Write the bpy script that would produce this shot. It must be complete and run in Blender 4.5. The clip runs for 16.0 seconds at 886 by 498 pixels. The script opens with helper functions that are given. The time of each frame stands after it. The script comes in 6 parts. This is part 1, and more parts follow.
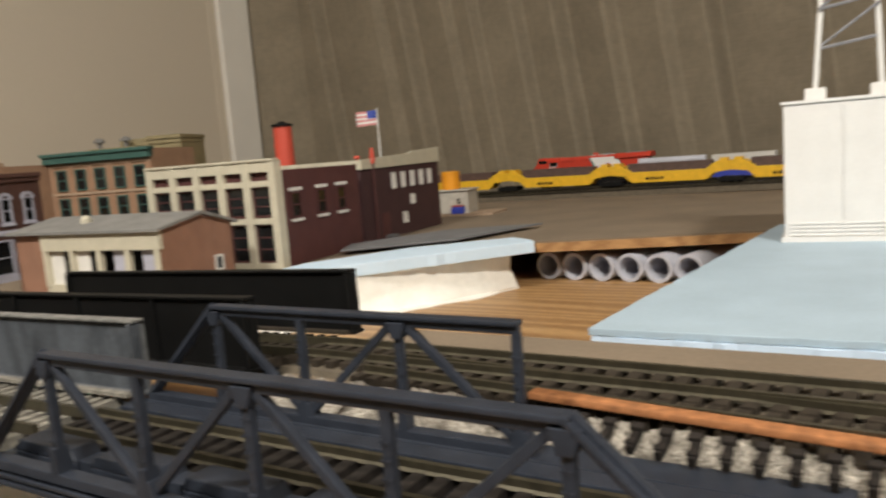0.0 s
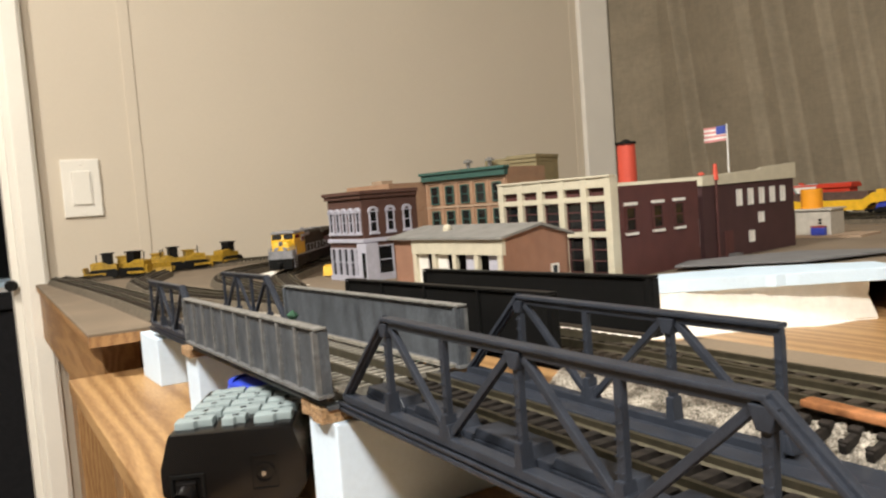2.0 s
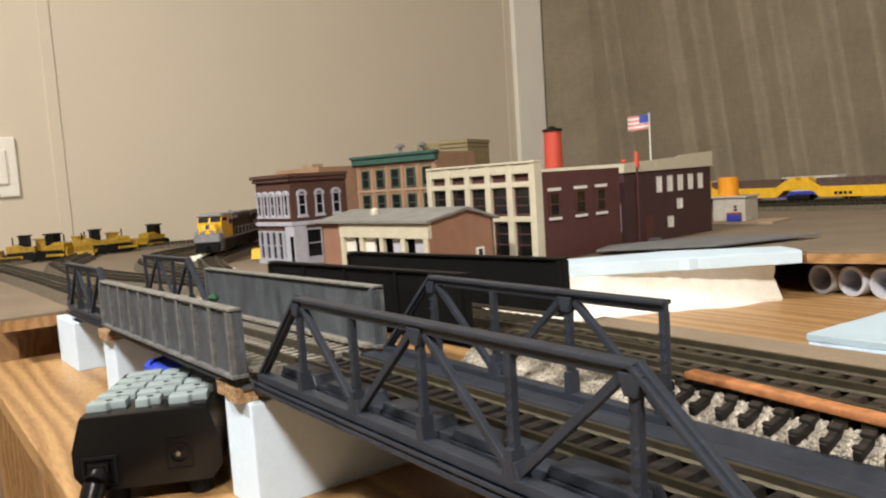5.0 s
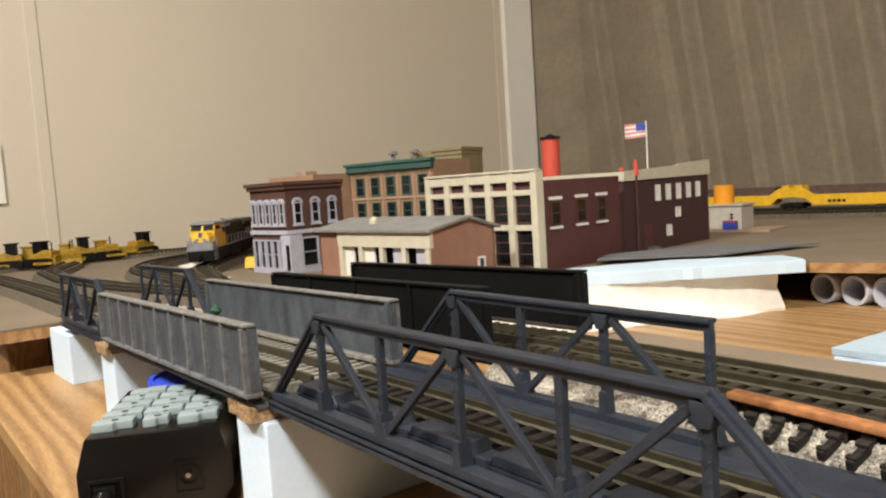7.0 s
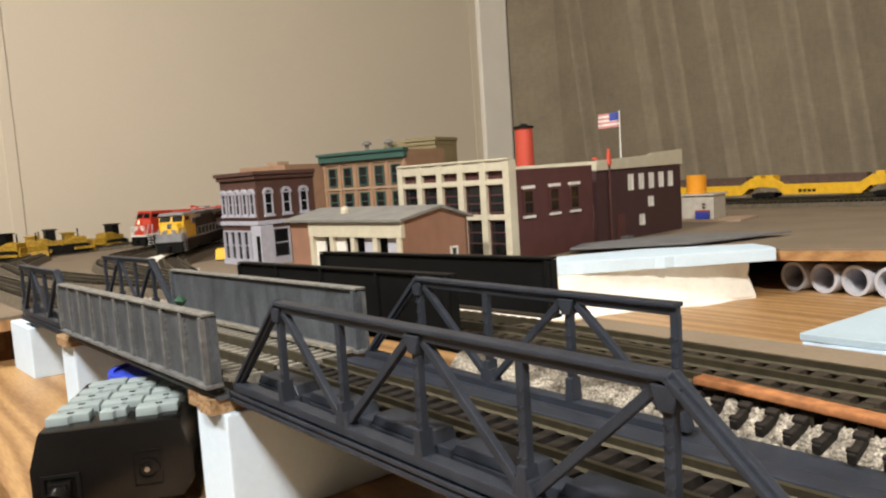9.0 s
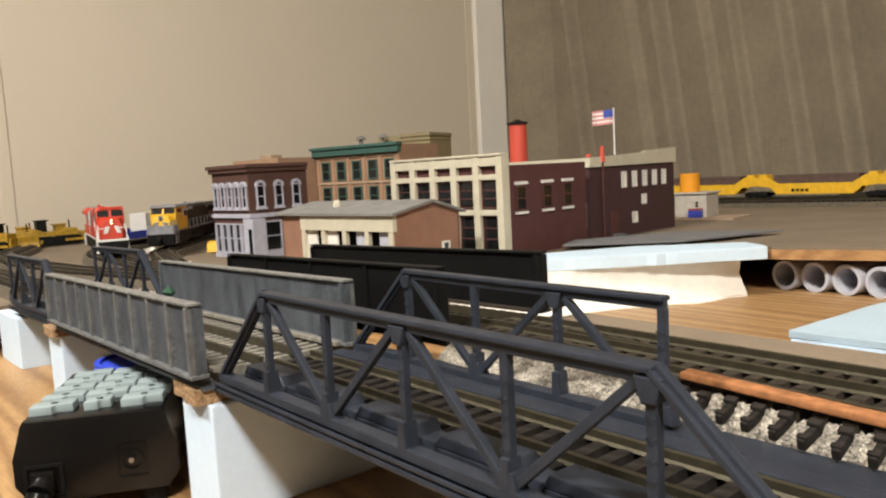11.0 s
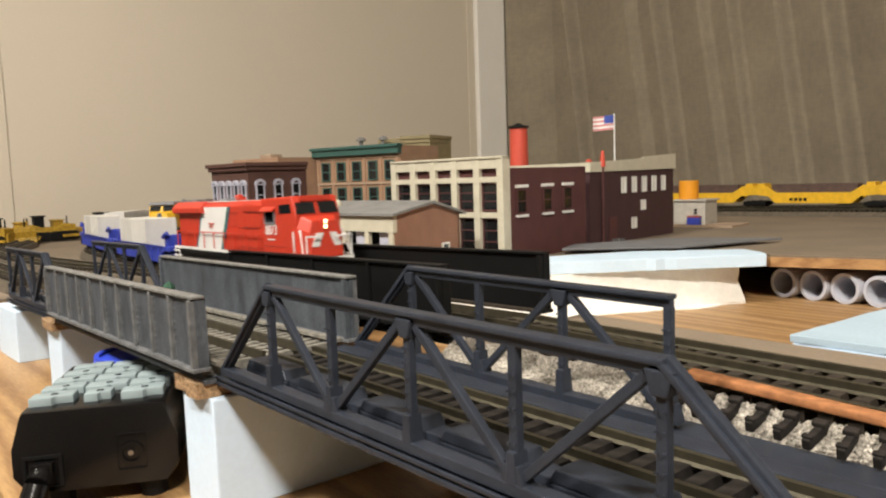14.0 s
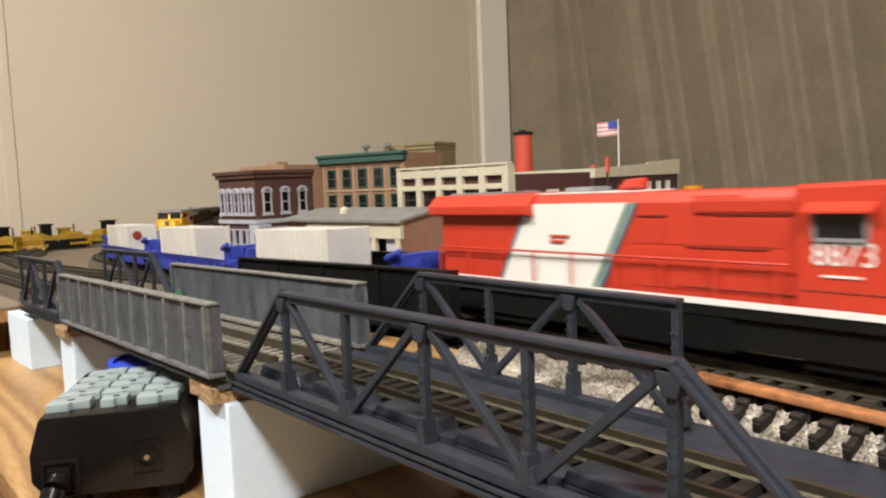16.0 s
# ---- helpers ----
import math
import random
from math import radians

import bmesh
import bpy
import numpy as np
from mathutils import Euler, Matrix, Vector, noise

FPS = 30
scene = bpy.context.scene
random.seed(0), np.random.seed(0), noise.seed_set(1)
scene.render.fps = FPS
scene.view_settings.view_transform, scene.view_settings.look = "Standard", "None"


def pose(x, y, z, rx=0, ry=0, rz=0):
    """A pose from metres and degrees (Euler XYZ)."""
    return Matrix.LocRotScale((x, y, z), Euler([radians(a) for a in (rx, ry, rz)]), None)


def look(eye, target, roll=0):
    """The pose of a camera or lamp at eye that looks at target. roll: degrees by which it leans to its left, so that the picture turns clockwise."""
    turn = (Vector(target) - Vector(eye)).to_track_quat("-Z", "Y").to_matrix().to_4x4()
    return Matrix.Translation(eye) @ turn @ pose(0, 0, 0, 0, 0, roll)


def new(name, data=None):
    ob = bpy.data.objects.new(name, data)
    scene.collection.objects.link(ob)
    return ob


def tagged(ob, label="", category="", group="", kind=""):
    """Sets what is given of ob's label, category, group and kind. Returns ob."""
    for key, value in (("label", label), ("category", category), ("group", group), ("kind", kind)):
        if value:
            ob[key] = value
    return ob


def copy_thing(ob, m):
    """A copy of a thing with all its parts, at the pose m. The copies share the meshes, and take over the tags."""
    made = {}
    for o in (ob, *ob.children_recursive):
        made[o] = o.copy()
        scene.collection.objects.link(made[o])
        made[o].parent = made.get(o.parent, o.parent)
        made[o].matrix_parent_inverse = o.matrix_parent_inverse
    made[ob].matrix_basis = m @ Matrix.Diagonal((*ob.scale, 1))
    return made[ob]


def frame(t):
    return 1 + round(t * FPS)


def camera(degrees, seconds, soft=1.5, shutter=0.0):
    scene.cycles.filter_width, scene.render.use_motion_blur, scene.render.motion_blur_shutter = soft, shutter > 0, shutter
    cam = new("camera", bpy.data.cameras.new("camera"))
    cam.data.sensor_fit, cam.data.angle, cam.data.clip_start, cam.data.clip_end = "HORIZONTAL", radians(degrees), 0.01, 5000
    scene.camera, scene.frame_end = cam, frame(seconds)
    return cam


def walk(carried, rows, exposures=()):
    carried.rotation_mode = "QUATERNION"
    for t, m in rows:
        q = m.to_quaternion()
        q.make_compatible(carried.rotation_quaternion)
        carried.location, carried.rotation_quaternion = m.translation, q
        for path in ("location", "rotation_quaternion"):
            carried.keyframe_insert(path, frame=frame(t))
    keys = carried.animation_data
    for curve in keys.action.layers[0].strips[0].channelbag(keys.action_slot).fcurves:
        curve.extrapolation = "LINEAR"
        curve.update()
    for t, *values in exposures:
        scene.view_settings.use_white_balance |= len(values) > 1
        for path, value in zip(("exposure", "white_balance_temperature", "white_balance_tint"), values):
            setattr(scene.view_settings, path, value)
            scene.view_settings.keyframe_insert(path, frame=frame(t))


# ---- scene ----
cam = camera(61.5, 16.0, soft=2.2, shutter=0.5)
PATH = [
    (0, (-0.0037, -0.0018, 1.0805), (-1.8739, 3.1092, 0.6139), -4.4),
    (0.5, (-0.0128, 0.0000, 1.0787), (-2.2180, 2.8859, 0.6249), -6.2),
    (1, (-0.0055, 0.0092, 1.0750), (-2.3790, 2.7542, 0.5956), -4.7),
    (1.5, (0.0183, 0.0000, 1.0787), (-2.8328, 2.2784, 0.8042), -5.8),
    (2, (0.0348, -0.0092, 1.0750), (-3.0616, 1.9306, 0.8353), -4.3),
    (2.5, (0.0348, -0.0110, 1.0695), (-3.0744, 1.9032, 0.8243), -3.5),
    (3, (0.0403, -0.0092, 1.0714), (-3.0140, 1.9874, 0.8060), -2.5),
    (3.5, (0.0439, -0.0073, 1.0714), (-3.0158, 1.9746, 0.7456), -2.5),
    (4, (0.0494, -0.0055, 1.0732), (-2.9317, 2.0954, 0.7584), -3.1),
    (6.5, (0.0335, -0.0071, 1.0740), (-2.8568, 2.2157, 0.7379), -3.82),
    (7, (0.0296, -0.0110, 1.0766), (-2.8447, 2.2328, 0.7681), -3.63),
    (7.5, (0.0291, -0.0118, 1.0769), (-2.8375, 2.2435, 0.7755), -3.51),
    (8, (0.0306, -0.0062, 1.0747), (-2.7862, 2.3062, 0.7463), -3.98),
    (8.5, (0.0279, -0.0045, 1.0744), (-2.7968, 2.2961, 0.7322), -3.99),
    (9, (0.0274, -0.0037, 1.0732), (-2.7743, 2.3241, 0.7200), -3.70),
    (11.5, (0.0276, 0.0010, 1.0710), (-2.7451, 2.3585, 0.6888), -2.79),
    (12, (0.0274, 0.0043, 1.0704), (-2.7179, 2.3924, 0.6664), -2.60),
    (12.5, (0.0258, 0.0046, 1.0699), (-2.6998, 2.4104, 0.6630), -2.33),
    (13, (0.0260, 0.0026, 1.0697), (-2.7215, 2.3880, 0.6827), -2.24),
    (13.5, (0.0270, 0.0004, 1.0694), (-2.7470, 2.3652, 0.7321), -2.02),
    (14, (0.0257, -0.0039, 1.0687), (-2.7462, 2.3594, 0.7176), -1.94),
    (14.5, (0.0254, -0.0040, 1.0682), (-2.7438, 2.3598, 0.7001), -1.74),
    (15, (0.0275, -0.0046, 1.0702), (-2.7729, 2.3262, 0.7313), -2.56),
    (15.5, (0.0275, -0.0059, 1.0700), (-2.7884, 2.3072, 0.7396), -2.50),
    (16, (0.0279, -0.0090, 1.0695), (-2.7568, 2.3426, 0.7474), -2.26),
]
walk(cam, [(t, look(eye, target, roll)) for t, eye, target, roll in PATH],
     exposures=[(0, -0.5), (0.5, -0.12), (1.0, 0.16), (1.5, 0.24), (2.0, 0.00), (3.5, -0.08), (7, -0.09), (16, -0.10)])

# ---- light ----
world = bpy.data.worlds.new("world")
scene.world = world
world.use_nodes = True
world.node_tree.nodes["Background"].inputs[0].default_value = (0.9, 0.88, 0.86, 1)
world.node_tree.nodes["Background"].inputs[1].default_value = 0.008
scene.view_settings.exposure = 0.0


def area(name, m, size, watts, colour):
    d = bpy.data.lights.new(name, "AREA")
    d.shape, d.size, d.energy, d.color = "DISK", size, watts, colour
    ob = new(name, d)
    ob.matrix_world = m
    return ob


area("room_lamp", look((-0.55, -0.75, 2.36), (-0.5, -0.2, 0.9)), 0.34, 66, (1.0, 0.945, 0.85))
area("room_lamp_back", look((0.9, -0.5, 2.36), (0.3, 0.3, 0.9)), 0.34, 84, (1.0, 0.945, 0.85))


# ---- materials ----
def mat(name, colour, rough=0.6, metal=0.0, vary=0.12, scale=60.0, bump=0.15, bump_scale=400.0, coat=0.0, per_object=0.0, stretch=None):
    """A principled surface with two scales of colour variation and fine relief."""
    m = bpy.data.materials.new(name)
    m.use_nodes = True
    nt = m.node_tree
    n, l = nt.nodes, nt.links
    b = n["Principled BSDF"]
    b.inputs["Roughness"].default_value = rough
    b.inputs["Metallic"].default_value = metal
    b.inputs["Coat Weight"].default_value = coat
    tc = n.new("ShaderNodeTexCoord")
    mp = n.new("ShaderNodeMapping")
    l.new(tc.outputs["Object"], mp.inputs[0])
    if stretch:
        mp.inputs["Scale"].default_value = stretch
    big = n.new("ShaderNodeTexNoise")
    big.inputs["Scale"].default_value, big.inputs["Detail"].default_value = scale, 4
    fine = n.new("ShaderNodeTexNoise")
    fine.inputs["Scale"].default_value, fine.inputs["Detail"].default_value = bump_scale, 3
    l.new(mp.outputs[0], big.inputs["Vector"])
    l.new(mp.outputs[0], fine.inputs["Vector"])
    ramp = n.new("ShaderNodeMapRange")
    ramp.inputs[1].default_value, ramp.inputs[2].default_value = 0.3, 0.7
    ramp.inputs[3].default_value, ramp.inputs[4].default_value = 1 - vary, 1 + vary
    l.new(big.outputs["Fac"], ramp.inputs[0])
    ramp2 = n.new("ShaderNodeMapRange")
    ramp2.inputs[1].default_value, ramp2.inputs[2].default_value = 0.3, 0.7
    ramp2.inputs[3].default_value, ramp2.inputs[4].default_value = 1 - vary * 0.6, 1 + vary * 0.6
    l.new(fine.outputs["Fac"], ramp2.inputs[0])
    mul = n.new("ShaderNodeMath")
    mul.operation = "MULTIPLY"
    l.new(ramp.outputs[0], mul.inputs[0])
    l.new(ramp2.outputs[0], mul.inputs[1])
    last = mul.outputs[0]
    if per_object:
        oi = n.new("ShaderNodeObjectInfo")
        r3 = n.new("ShaderNodeMapRange")
        r3.inputs[3].default_value, r3.inputs[4].default_value = 1 - per_object, 1 + per_object
        l.new(oi.outputs["Random"], r3.inputs[0])
        m3 = n.new("ShaderNodeMath")
        m3.operation = "MULTIPLY"
        l.new(last, m3.inputs[0])
        l.new(r3.outputs[0], m3.inputs[1])
        last = m3.outputs[0]
    vm = n.new("ShaderNodeVectorMath")
    vm.operation = "SCALE"
    vm.inputs[0].default_value = colour
    l.new(last, vm.inputs["Scale"])
    l.new(vm.outputs[0], b.inputs["Base Color"])
    if bump:
        bp = n.new("ShaderNodeBump")
        bp.inputs["Strength"].default_value, bp.inputs["Distance"].default_value = bump, 0.0004
        l.new(fine.outputs["Fac"], bp.inputs["Height"])
        l.new(bp.outputs[0], b.inputs["Normal"])
    return m


def wood(name, light, dark, grain=1.0, rough=0.5, axis="X", coat=0.15):
    """Pine: long rings along one axis, pores and a few darker streaks."""
    m = bpy.data.materials.new(name)
    m.use_nodes = True
    n, l = m.node_tree.nodes, m.node_tree.links
    b = n["Principled BSDF"]
    b.inputs["Roughness"].default_value = rough
    b.inputs["Coat Weight"].default_value = coat
    b.inputs["Coat Roughness"].default_value = 0.3
    tc = n.new("ShaderNodeTexCoord")
    mp = n.new("ShaderNodeMapping")
    mp.inputs["Scale"].default_value = (3, 26, 26) if axis == "X" else (26, 26, 3) if axis == "Z" else (26, 3, 26)
    l.new(tc.outputs["Object"], mp.inputs[0])
    w = n.new("ShaderNodeTexWave")
    w.wave_type, w.bands_direction = "BANDS", "Y" if axis != "Y" else "X"
    w.inputs["Scale"].default_value = 1.6 * grain
    w.inputs["Distortion"].default_value = 14.0
    w.inputs["Detail"].default_value = 3.0
    w.inputs["Detail Scale"].default_value = 0.9
    l.new(mp.outputs[0], w.inputs["Vector"])
    f = n.new("ShaderNodeTexNoise")
    f.inputs["Scale"].default_value, f.inputs["Detail"].default_value = 28, 5
    l.new(mp.outputs[0], f.inputs["Vector"])
    mixf = n.new("ShaderNodeMix")
    mixf.inputs[0].default_value = 0.68
    l.new(w.outputs["Fac"], mixf.inputs[2])
    l.new(f.outputs["Fac"], mixf.inputs[3])
    cr = n.new("ShaderNodeValToRGB")
    cr.color_ramp.elements[0].position, cr.color_ramp.elements[0].color = 0.28, (*dark, 1)
    cr.color_ramp.elements[1].position, cr.color_ramp.elements[1].color = 0.72, (*light, 1)
    l.new(mixf.outputs[0], cr.inputs[0])
    l.new(cr.outputs[0], b.inputs["Base Color"])
    bp = n.new("ShaderNodeBump")
    bp.inputs["Strength"].default_value, bp.inputs["Distance"].default_value = 0.15, 0.0006
    l.new(mixf.outputs[0], bp.inputs["Height"])
    l.new(bp.outputs[0], b.inputs["Normal"])
    return m


def cloth(name, colour):
    """Coarse linen: two crossing sets of threads and slubs."""
    m = mat(name, colour, 0.95, vary=0.10, scale=9, bump=0.0, bump_scale=60)
    n, l = m.node_tree.nodes, m.node_tree.links
    b = n["Principled BSDF"]
    tc = n.new("ShaderNodeTexCoord")
    hs = []
    for sc in ((400, 400, 24), (30, 30, 500)):
        mp = n.new("ShaderNodeMapping")
        mp.inputs["Scale"].default_value = sc
        l.new(tc.outputs["Object"], mp.inputs[0])
        t = n.new("ShaderNodeTexNoise")
        t.inputs["Scale"].default_value = 1.0
        t.inputs["Detail"].default_value = 2
        l.new(mp.outputs[0], t.inputs["Vector"])
        hs.append(t)
    ad = n.new("ShaderNodeMath")
    l.new(hs[0].outputs["Fac"], ad.inputs[0])
    l.new(hs[1].outputs["Fac"], ad.inputs[1])
    b.inputs["Sheen Weight"].default_value = 0.3
    b.inputs["Sheen Roughness"].default_value = 0.35
    b.inputs["Sheen Tint"].default_value = (1.0, 0.9, 0.74, 1)
    old = b.inputs["Base Color"].links[0].from_socket
    r = n.new("ShaderNodeMapRange")
    r.inputs[1].default_value, r.inputs[2].default_value = 0.7, 1.3
    r.inputs[3].default_value, r.inputs[4].default_value = 0.91, 1.09
    l.new(ad.outputs[0], r.inputs[0])
    vm = n.new("ShaderNodeVectorMath")
    vm.operation = "SCALE"
    l.new(old, vm.inputs[0])
    l.new(r.outputs[0], vm.inputs["Scale"])
    l.new(vm.outputs[0], b.inputs["Base Color"])
    bp = n.new("ShaderNodeBump")
    bp.inputs["Strength"].default_value, bp.inputs["Distance"].default_value = 0.4, 0.001
    l.new(ad.outputs[0], bp.inputs["Height"])
    l.new(bp.outputs[0], b.inputs["Normal"])
    return m


def bricks(name, brick, mortar, w=0.0042, h=0.0013):
    """Printed brick courses of moulded plastic, far too fine to be pieces."""
    m = mat(name, brick, 0.75, vary=0.14, scale=60, bump=0.1, bump_scale=900)
    n, l = m.node_tree.nodes, m.node_tree.links
    b = n["Principled BSDF"]
    tc = n.new("ShaderNodeTexCoord")
    sep = n.new("ShaderNodeSeparateXYZ")
    l.new(tc.outputs["Object"], sep.inputs[0])
    ad = n.new("ShaderNodeMath")
    l.new(sep.outputs[0], ad.inputs[0])
    l.new(sep.outputs[1], ad.inputs[1])
    cb = n.new("ShaderNodeCombineXYZ")
    l.new(ad.outputs[0], cb.inputs[0])
    l.new(sep.outputs[2], cb.inputs[1])
    bt = n.new("ShaderNodeTexBrick")
    bt.inputs["Scale"].default_value = 1.0
    bt.inputs["Brick Width"].default_value, bt.inputs["Row Height"].default_value = w, h
    bt.inputs["Mortar Size"].default_value = 0.00012
    l.new(cb.outputs[0], bt.inputs["Vector"])
    old = b.inputs["Base Color"].links[0].from_socket
    mx = n.new("ShaderNodeMix")
    mx.data_type = "RGBA"
    l.new(bt.outputs["Fac"], mx.inputs[0])
    l.new(old, mx.inputs[6])
    mx.inputs[7].default_value = (*mortar, 1)
    l.new(mx.outputs[2], b.inputs["Base Color"])
    return m


def glowing(name, colour, strength):
    m = bpy.data.materials.new(name)
    m.use_nodes = True
    b = m.node_tree.nodes["Principled BSDF"]
    b.inputs["Base Color"].default_value = (*colour, 1)
    b.inputs["Emission Color"].default_value = (*colour, 1)
    b.inputs["Emission Strength"].default_value = strength
    return m


M_WALL = mat("wall_paint", (0.60, 0.53, 0.43), 0.75, vary=0.02, scale=3, bump=0.25, bump_scale=260)
M_TRIM = mat("trim_paint", (0.80, 0.77, 0.71), 0.5, vary=0.03, scale=8, bump=0.05)
M_CASING = mat("casing_paint", (0.78, 0.75, 0.68), 0.45, vary=0.03, scale=8, bump=0.05)
M_CEIL = mat("ceiling_paint", (0.75, 0.73, 0.69), 0.85, vary=0.03, scale=5, bump=0.2, bump_scale=120)
M_FLOOR = wood("floor_boards", (0.22, 0.12, 0.06), (0.10, 0.05, 0.025), 0.6, 0.45, "Y")
# shade of the next room and under the deck, put into the colour
M_UNLIT = mat("unlit_shade", (0.02, 0.02, 0.022), 0.8, bump=0)
M_CURTAIN = cloth("curtain_linen", (0.235, 0.197, 0.142))
M_PINE = wood("pine_plywood", (0.47, 0.285, 0.125), (0.25, 0.130, 0.050), 0.45)
M_PINE_EDGE = wood("pine_lumber", (0.44, 0.25, 0.105), (0.26, 0.130, 0.050), 0.8)
M_PINE_POST = wood("pine_post", (0.43, 0.245, 0.10), (0.26, 0.130, 0.050), 1.4, axis="Z")
M_EARTH = mat("earth_paint", (0.195, 0.150, 0.105), 0.9, vary=0.12, scale=14, bump=0.4, bump_scale=500)
M_FOAM_BLUE = mat("foam_board_blue", (0.60, 0.745, 0.88), 0.7, vary=0.04, scale=20, bump=0.2, bump_scale=500)
M_FOAM_GREY = mat("foam_sheet_blue", (0.38, 0.48, 0.56), 0.7, vary=0.06, scale=25, bump=0.2, bump_scale=500)
M_FOAM_WHITE = mat("foam_board_white", (0.60, 0.73, 0.88), 0.7, vary=0.04, scale=25, bump=0.25, bump_scale=350)
M_FOAM_CREAM = mat("foam_board_cream", (0.88, 0.86, 0.80), 0.85, vary=0.04, scale=90, bump=1.0, bump_scale=260)
M_CORK = mat("cork", (0.30, 0.19, 0.10), 0.9, vary=0.45, scale=500, bump=0.8, bump_scale=900)
M_BRIDGE = mat("bridge_plastic", (0.026, 0.031, 0.043), 0.40, vary=0.2, scale=120, bump=0.25, bump_scale=1500)
M_GIRDER = mat("girder_plastic", (0.070, 0.078, 0.090), 0.5, vary=0.38, scale=110, bump=0.25, bump_scale=1300, stretch=(1, 1, 0.35))
M_GIRDER_RIB = mat("girder_rib", (0.118, 0.121, 0.124), 0.6, vary=0.3, scale=220, bump=0.2)
M_GIRDER_TOP = mat("girder_flange", (0.175, 0.172, 0.162), 0.6, vary=0.3, scale=220, bump=0.2)
M_BLACK = mat("black_plastic", (0.0055, 0.0055, 0.0055), 0.55, vary=0.2, scale=60, bump=0.1)
M_RAIL = mat("rail_metal", (0.080, 0.070, 0.047), 0.42, metal=0.55, vary=0.2, scale=150, bump=0.1)
M_RUST = mat("rusted_rail", (0.33, 0.135, 0.05), 0.75, vary=0.3, scale=260, bump=0.4)
M_BED = mat("dirty_roadbed", (0.105, 0.085, 0.060), 0.95, vary=0.25, scale=160, bump=0.6, bump_scale=900)
M_TIE = mat("tie_plastic", (0.018, 0.015, 0.013), 0.7, vary=0.3, scale=300, bump=0.3)
M_TIE_GREY = mat("tie_weathered", (0.20, 0.185, 0.155), 0.8, vary=0.3, scale=300, bump=0.3)
M_TIE_BROWN = mat("tie_brown", (0.038, 0.030, 0.022), 0.8, vary=0.3, scale=300, bump=0.3)
M_GRAVEL = mat("gravel", (0.38, 0.345, 0.295), 0.95, vary=0.5, scale=900, bump=0.6, bump_scale=1800)
M_CTRL = mat("controller_shell", (0.006, 0.0055, 0.0055), 0.24, vary=0.1, scale=40, bump=0.08, bump_scale=1500)
M_KEY = mat("rubber_key", (0.27, 0.33, 0.345), 0.5, vary=0.05, scale=80, bump=0.1)
M_METAL = mat("bright_metal", (0.7, 0.7, 0.7), 0.25, metal=1.0, vary=0.05, bump=0)
M_BLUE = mat("blue_plastic", (0.04, 0.08, 0.65), 0.4, vary=0.06, bump=0.05)
M_GREEN = mat("green_scenery", (0.03, 0.09, 0.05), 0.9, vary=0.4, scale=300, bump=0.6)
M_BROWNBRICK = bricks("brown_brick", (0.080, 0.034, 0.024), (0.10, 0.055, 0.045))
M_MAROON = bricks("maroon_brick", (0.080, 0.024, 0.022), (0.085, 0.036, 0.034))
M_MAROON2 = bricks("dark_maroon_brick", (0.050, 0.020, 0.022), (0.062, 0.028, 0.028))
M_REDBRICK = bricks("station_brick", (0.27, 0.135, 0.085), (0.30, 0.18, 0.13))
M_TANBRICK = bricks("tan_brick", (0.33, 0.19, 0.115), (0.36, 0.25, 0.17))
M_OLIVE = bricks("olive_brick", (0.27, 0.22, 0.115), (0.30, 0.26, 0.16))
M_CREAM = mat("cream_plastic", (0.54, 0.50, 0.39), 0.55, vary=0.06, scale=90, bump=0.1)
M_LILAC = mat("lilac_paint", (0.44, 0.44, 0.52), 0.55, vary=0.08, scale=120, bump=0.1)
M_TEAL = mat("teal_paint", (0.040, 0.10, 0.085), 0.5, vary=0.12, scale=120, bump=0.1)
M_SILL = mat("white_trim", (0.72, 0.70, 0.66), 0.55, vary=0.06, bump=0.05)
M_ROOF = mat("roof_felt", (0.20, 0.195, 0.185), 0.85, vary=0.15, scale=60, bump=0.3, bump_scale=900)
M_ROOF_TAN = mat("roof_tan", (0.36, 0.26, 0.18), 0.85, vary=0.1, scale=60, bump=0.3)
M_GLASS = mat("dark_window", (0.010, 0.011, 0.012), 0.12, vary=0.2, scale=80, bump=0)
M_STACK = mat("red_stack", (0.55, 0.075, 0.045), 0.5, vary=0.08, bump=0.05)
M_SLAB = mat("grey_slab", (0.15, 0.15, 0.155), 0.8, vary=0.1, scale=40)
M_RED = mat("loco_red", (0.50, 0.040, 0.018), 0.45, vary=0.05, scale=60, bump=0.05)
M_RED_DARK = mat("old_loco_red", (0.24, 0.03, 0.022), 0.5, vary=0.15, scale=60, bump=0.1)
M_WHITE = mat("white_paint", (0.74, 0.73, 0.71), 0.4, vary=0.03, bump=0.05)
M_YELLOW = mat("yellow_paint", (0.72, 0.42, 0.02), 0.45, vary=0.1, scale=120, bump=0.1)
M_YELLOW_DIRTY = mat("digger_yellow", (0.360, 0.216, 0.018), 0.55, vary=0.3, scale=200, bump=0.2)
M_ORANGE = mat("orange_paint", (0.75, 0.30, 0.015), 0.5, vary=0.05, bump=0.05)
M_GREY = mat("grey_paint", (0.22, 0.22, 0.235), 0.55, vary=0.15, scale=150, bump=0.1)
M_BOX = mat("container_white", (0.60, 0.58, 0.54), 0.5, vary=0.05, scale=60, bump=0.1)
M_CARBLUE = mat("car_blue", (0.035, 0.055, 0.36), 0.45, vary=0.12, scale=150, bump=0.1)
M_PIPE = mat("pipe_grey", (0.46, 0.47, 0.53), 0.5, vary=0.06, scale=60, bump=0.1)
M_HUT = mat("hut_grey", (0.42, 0.39, 0.34), 0.7, vary=0.1, scale=90, bump=0.1)
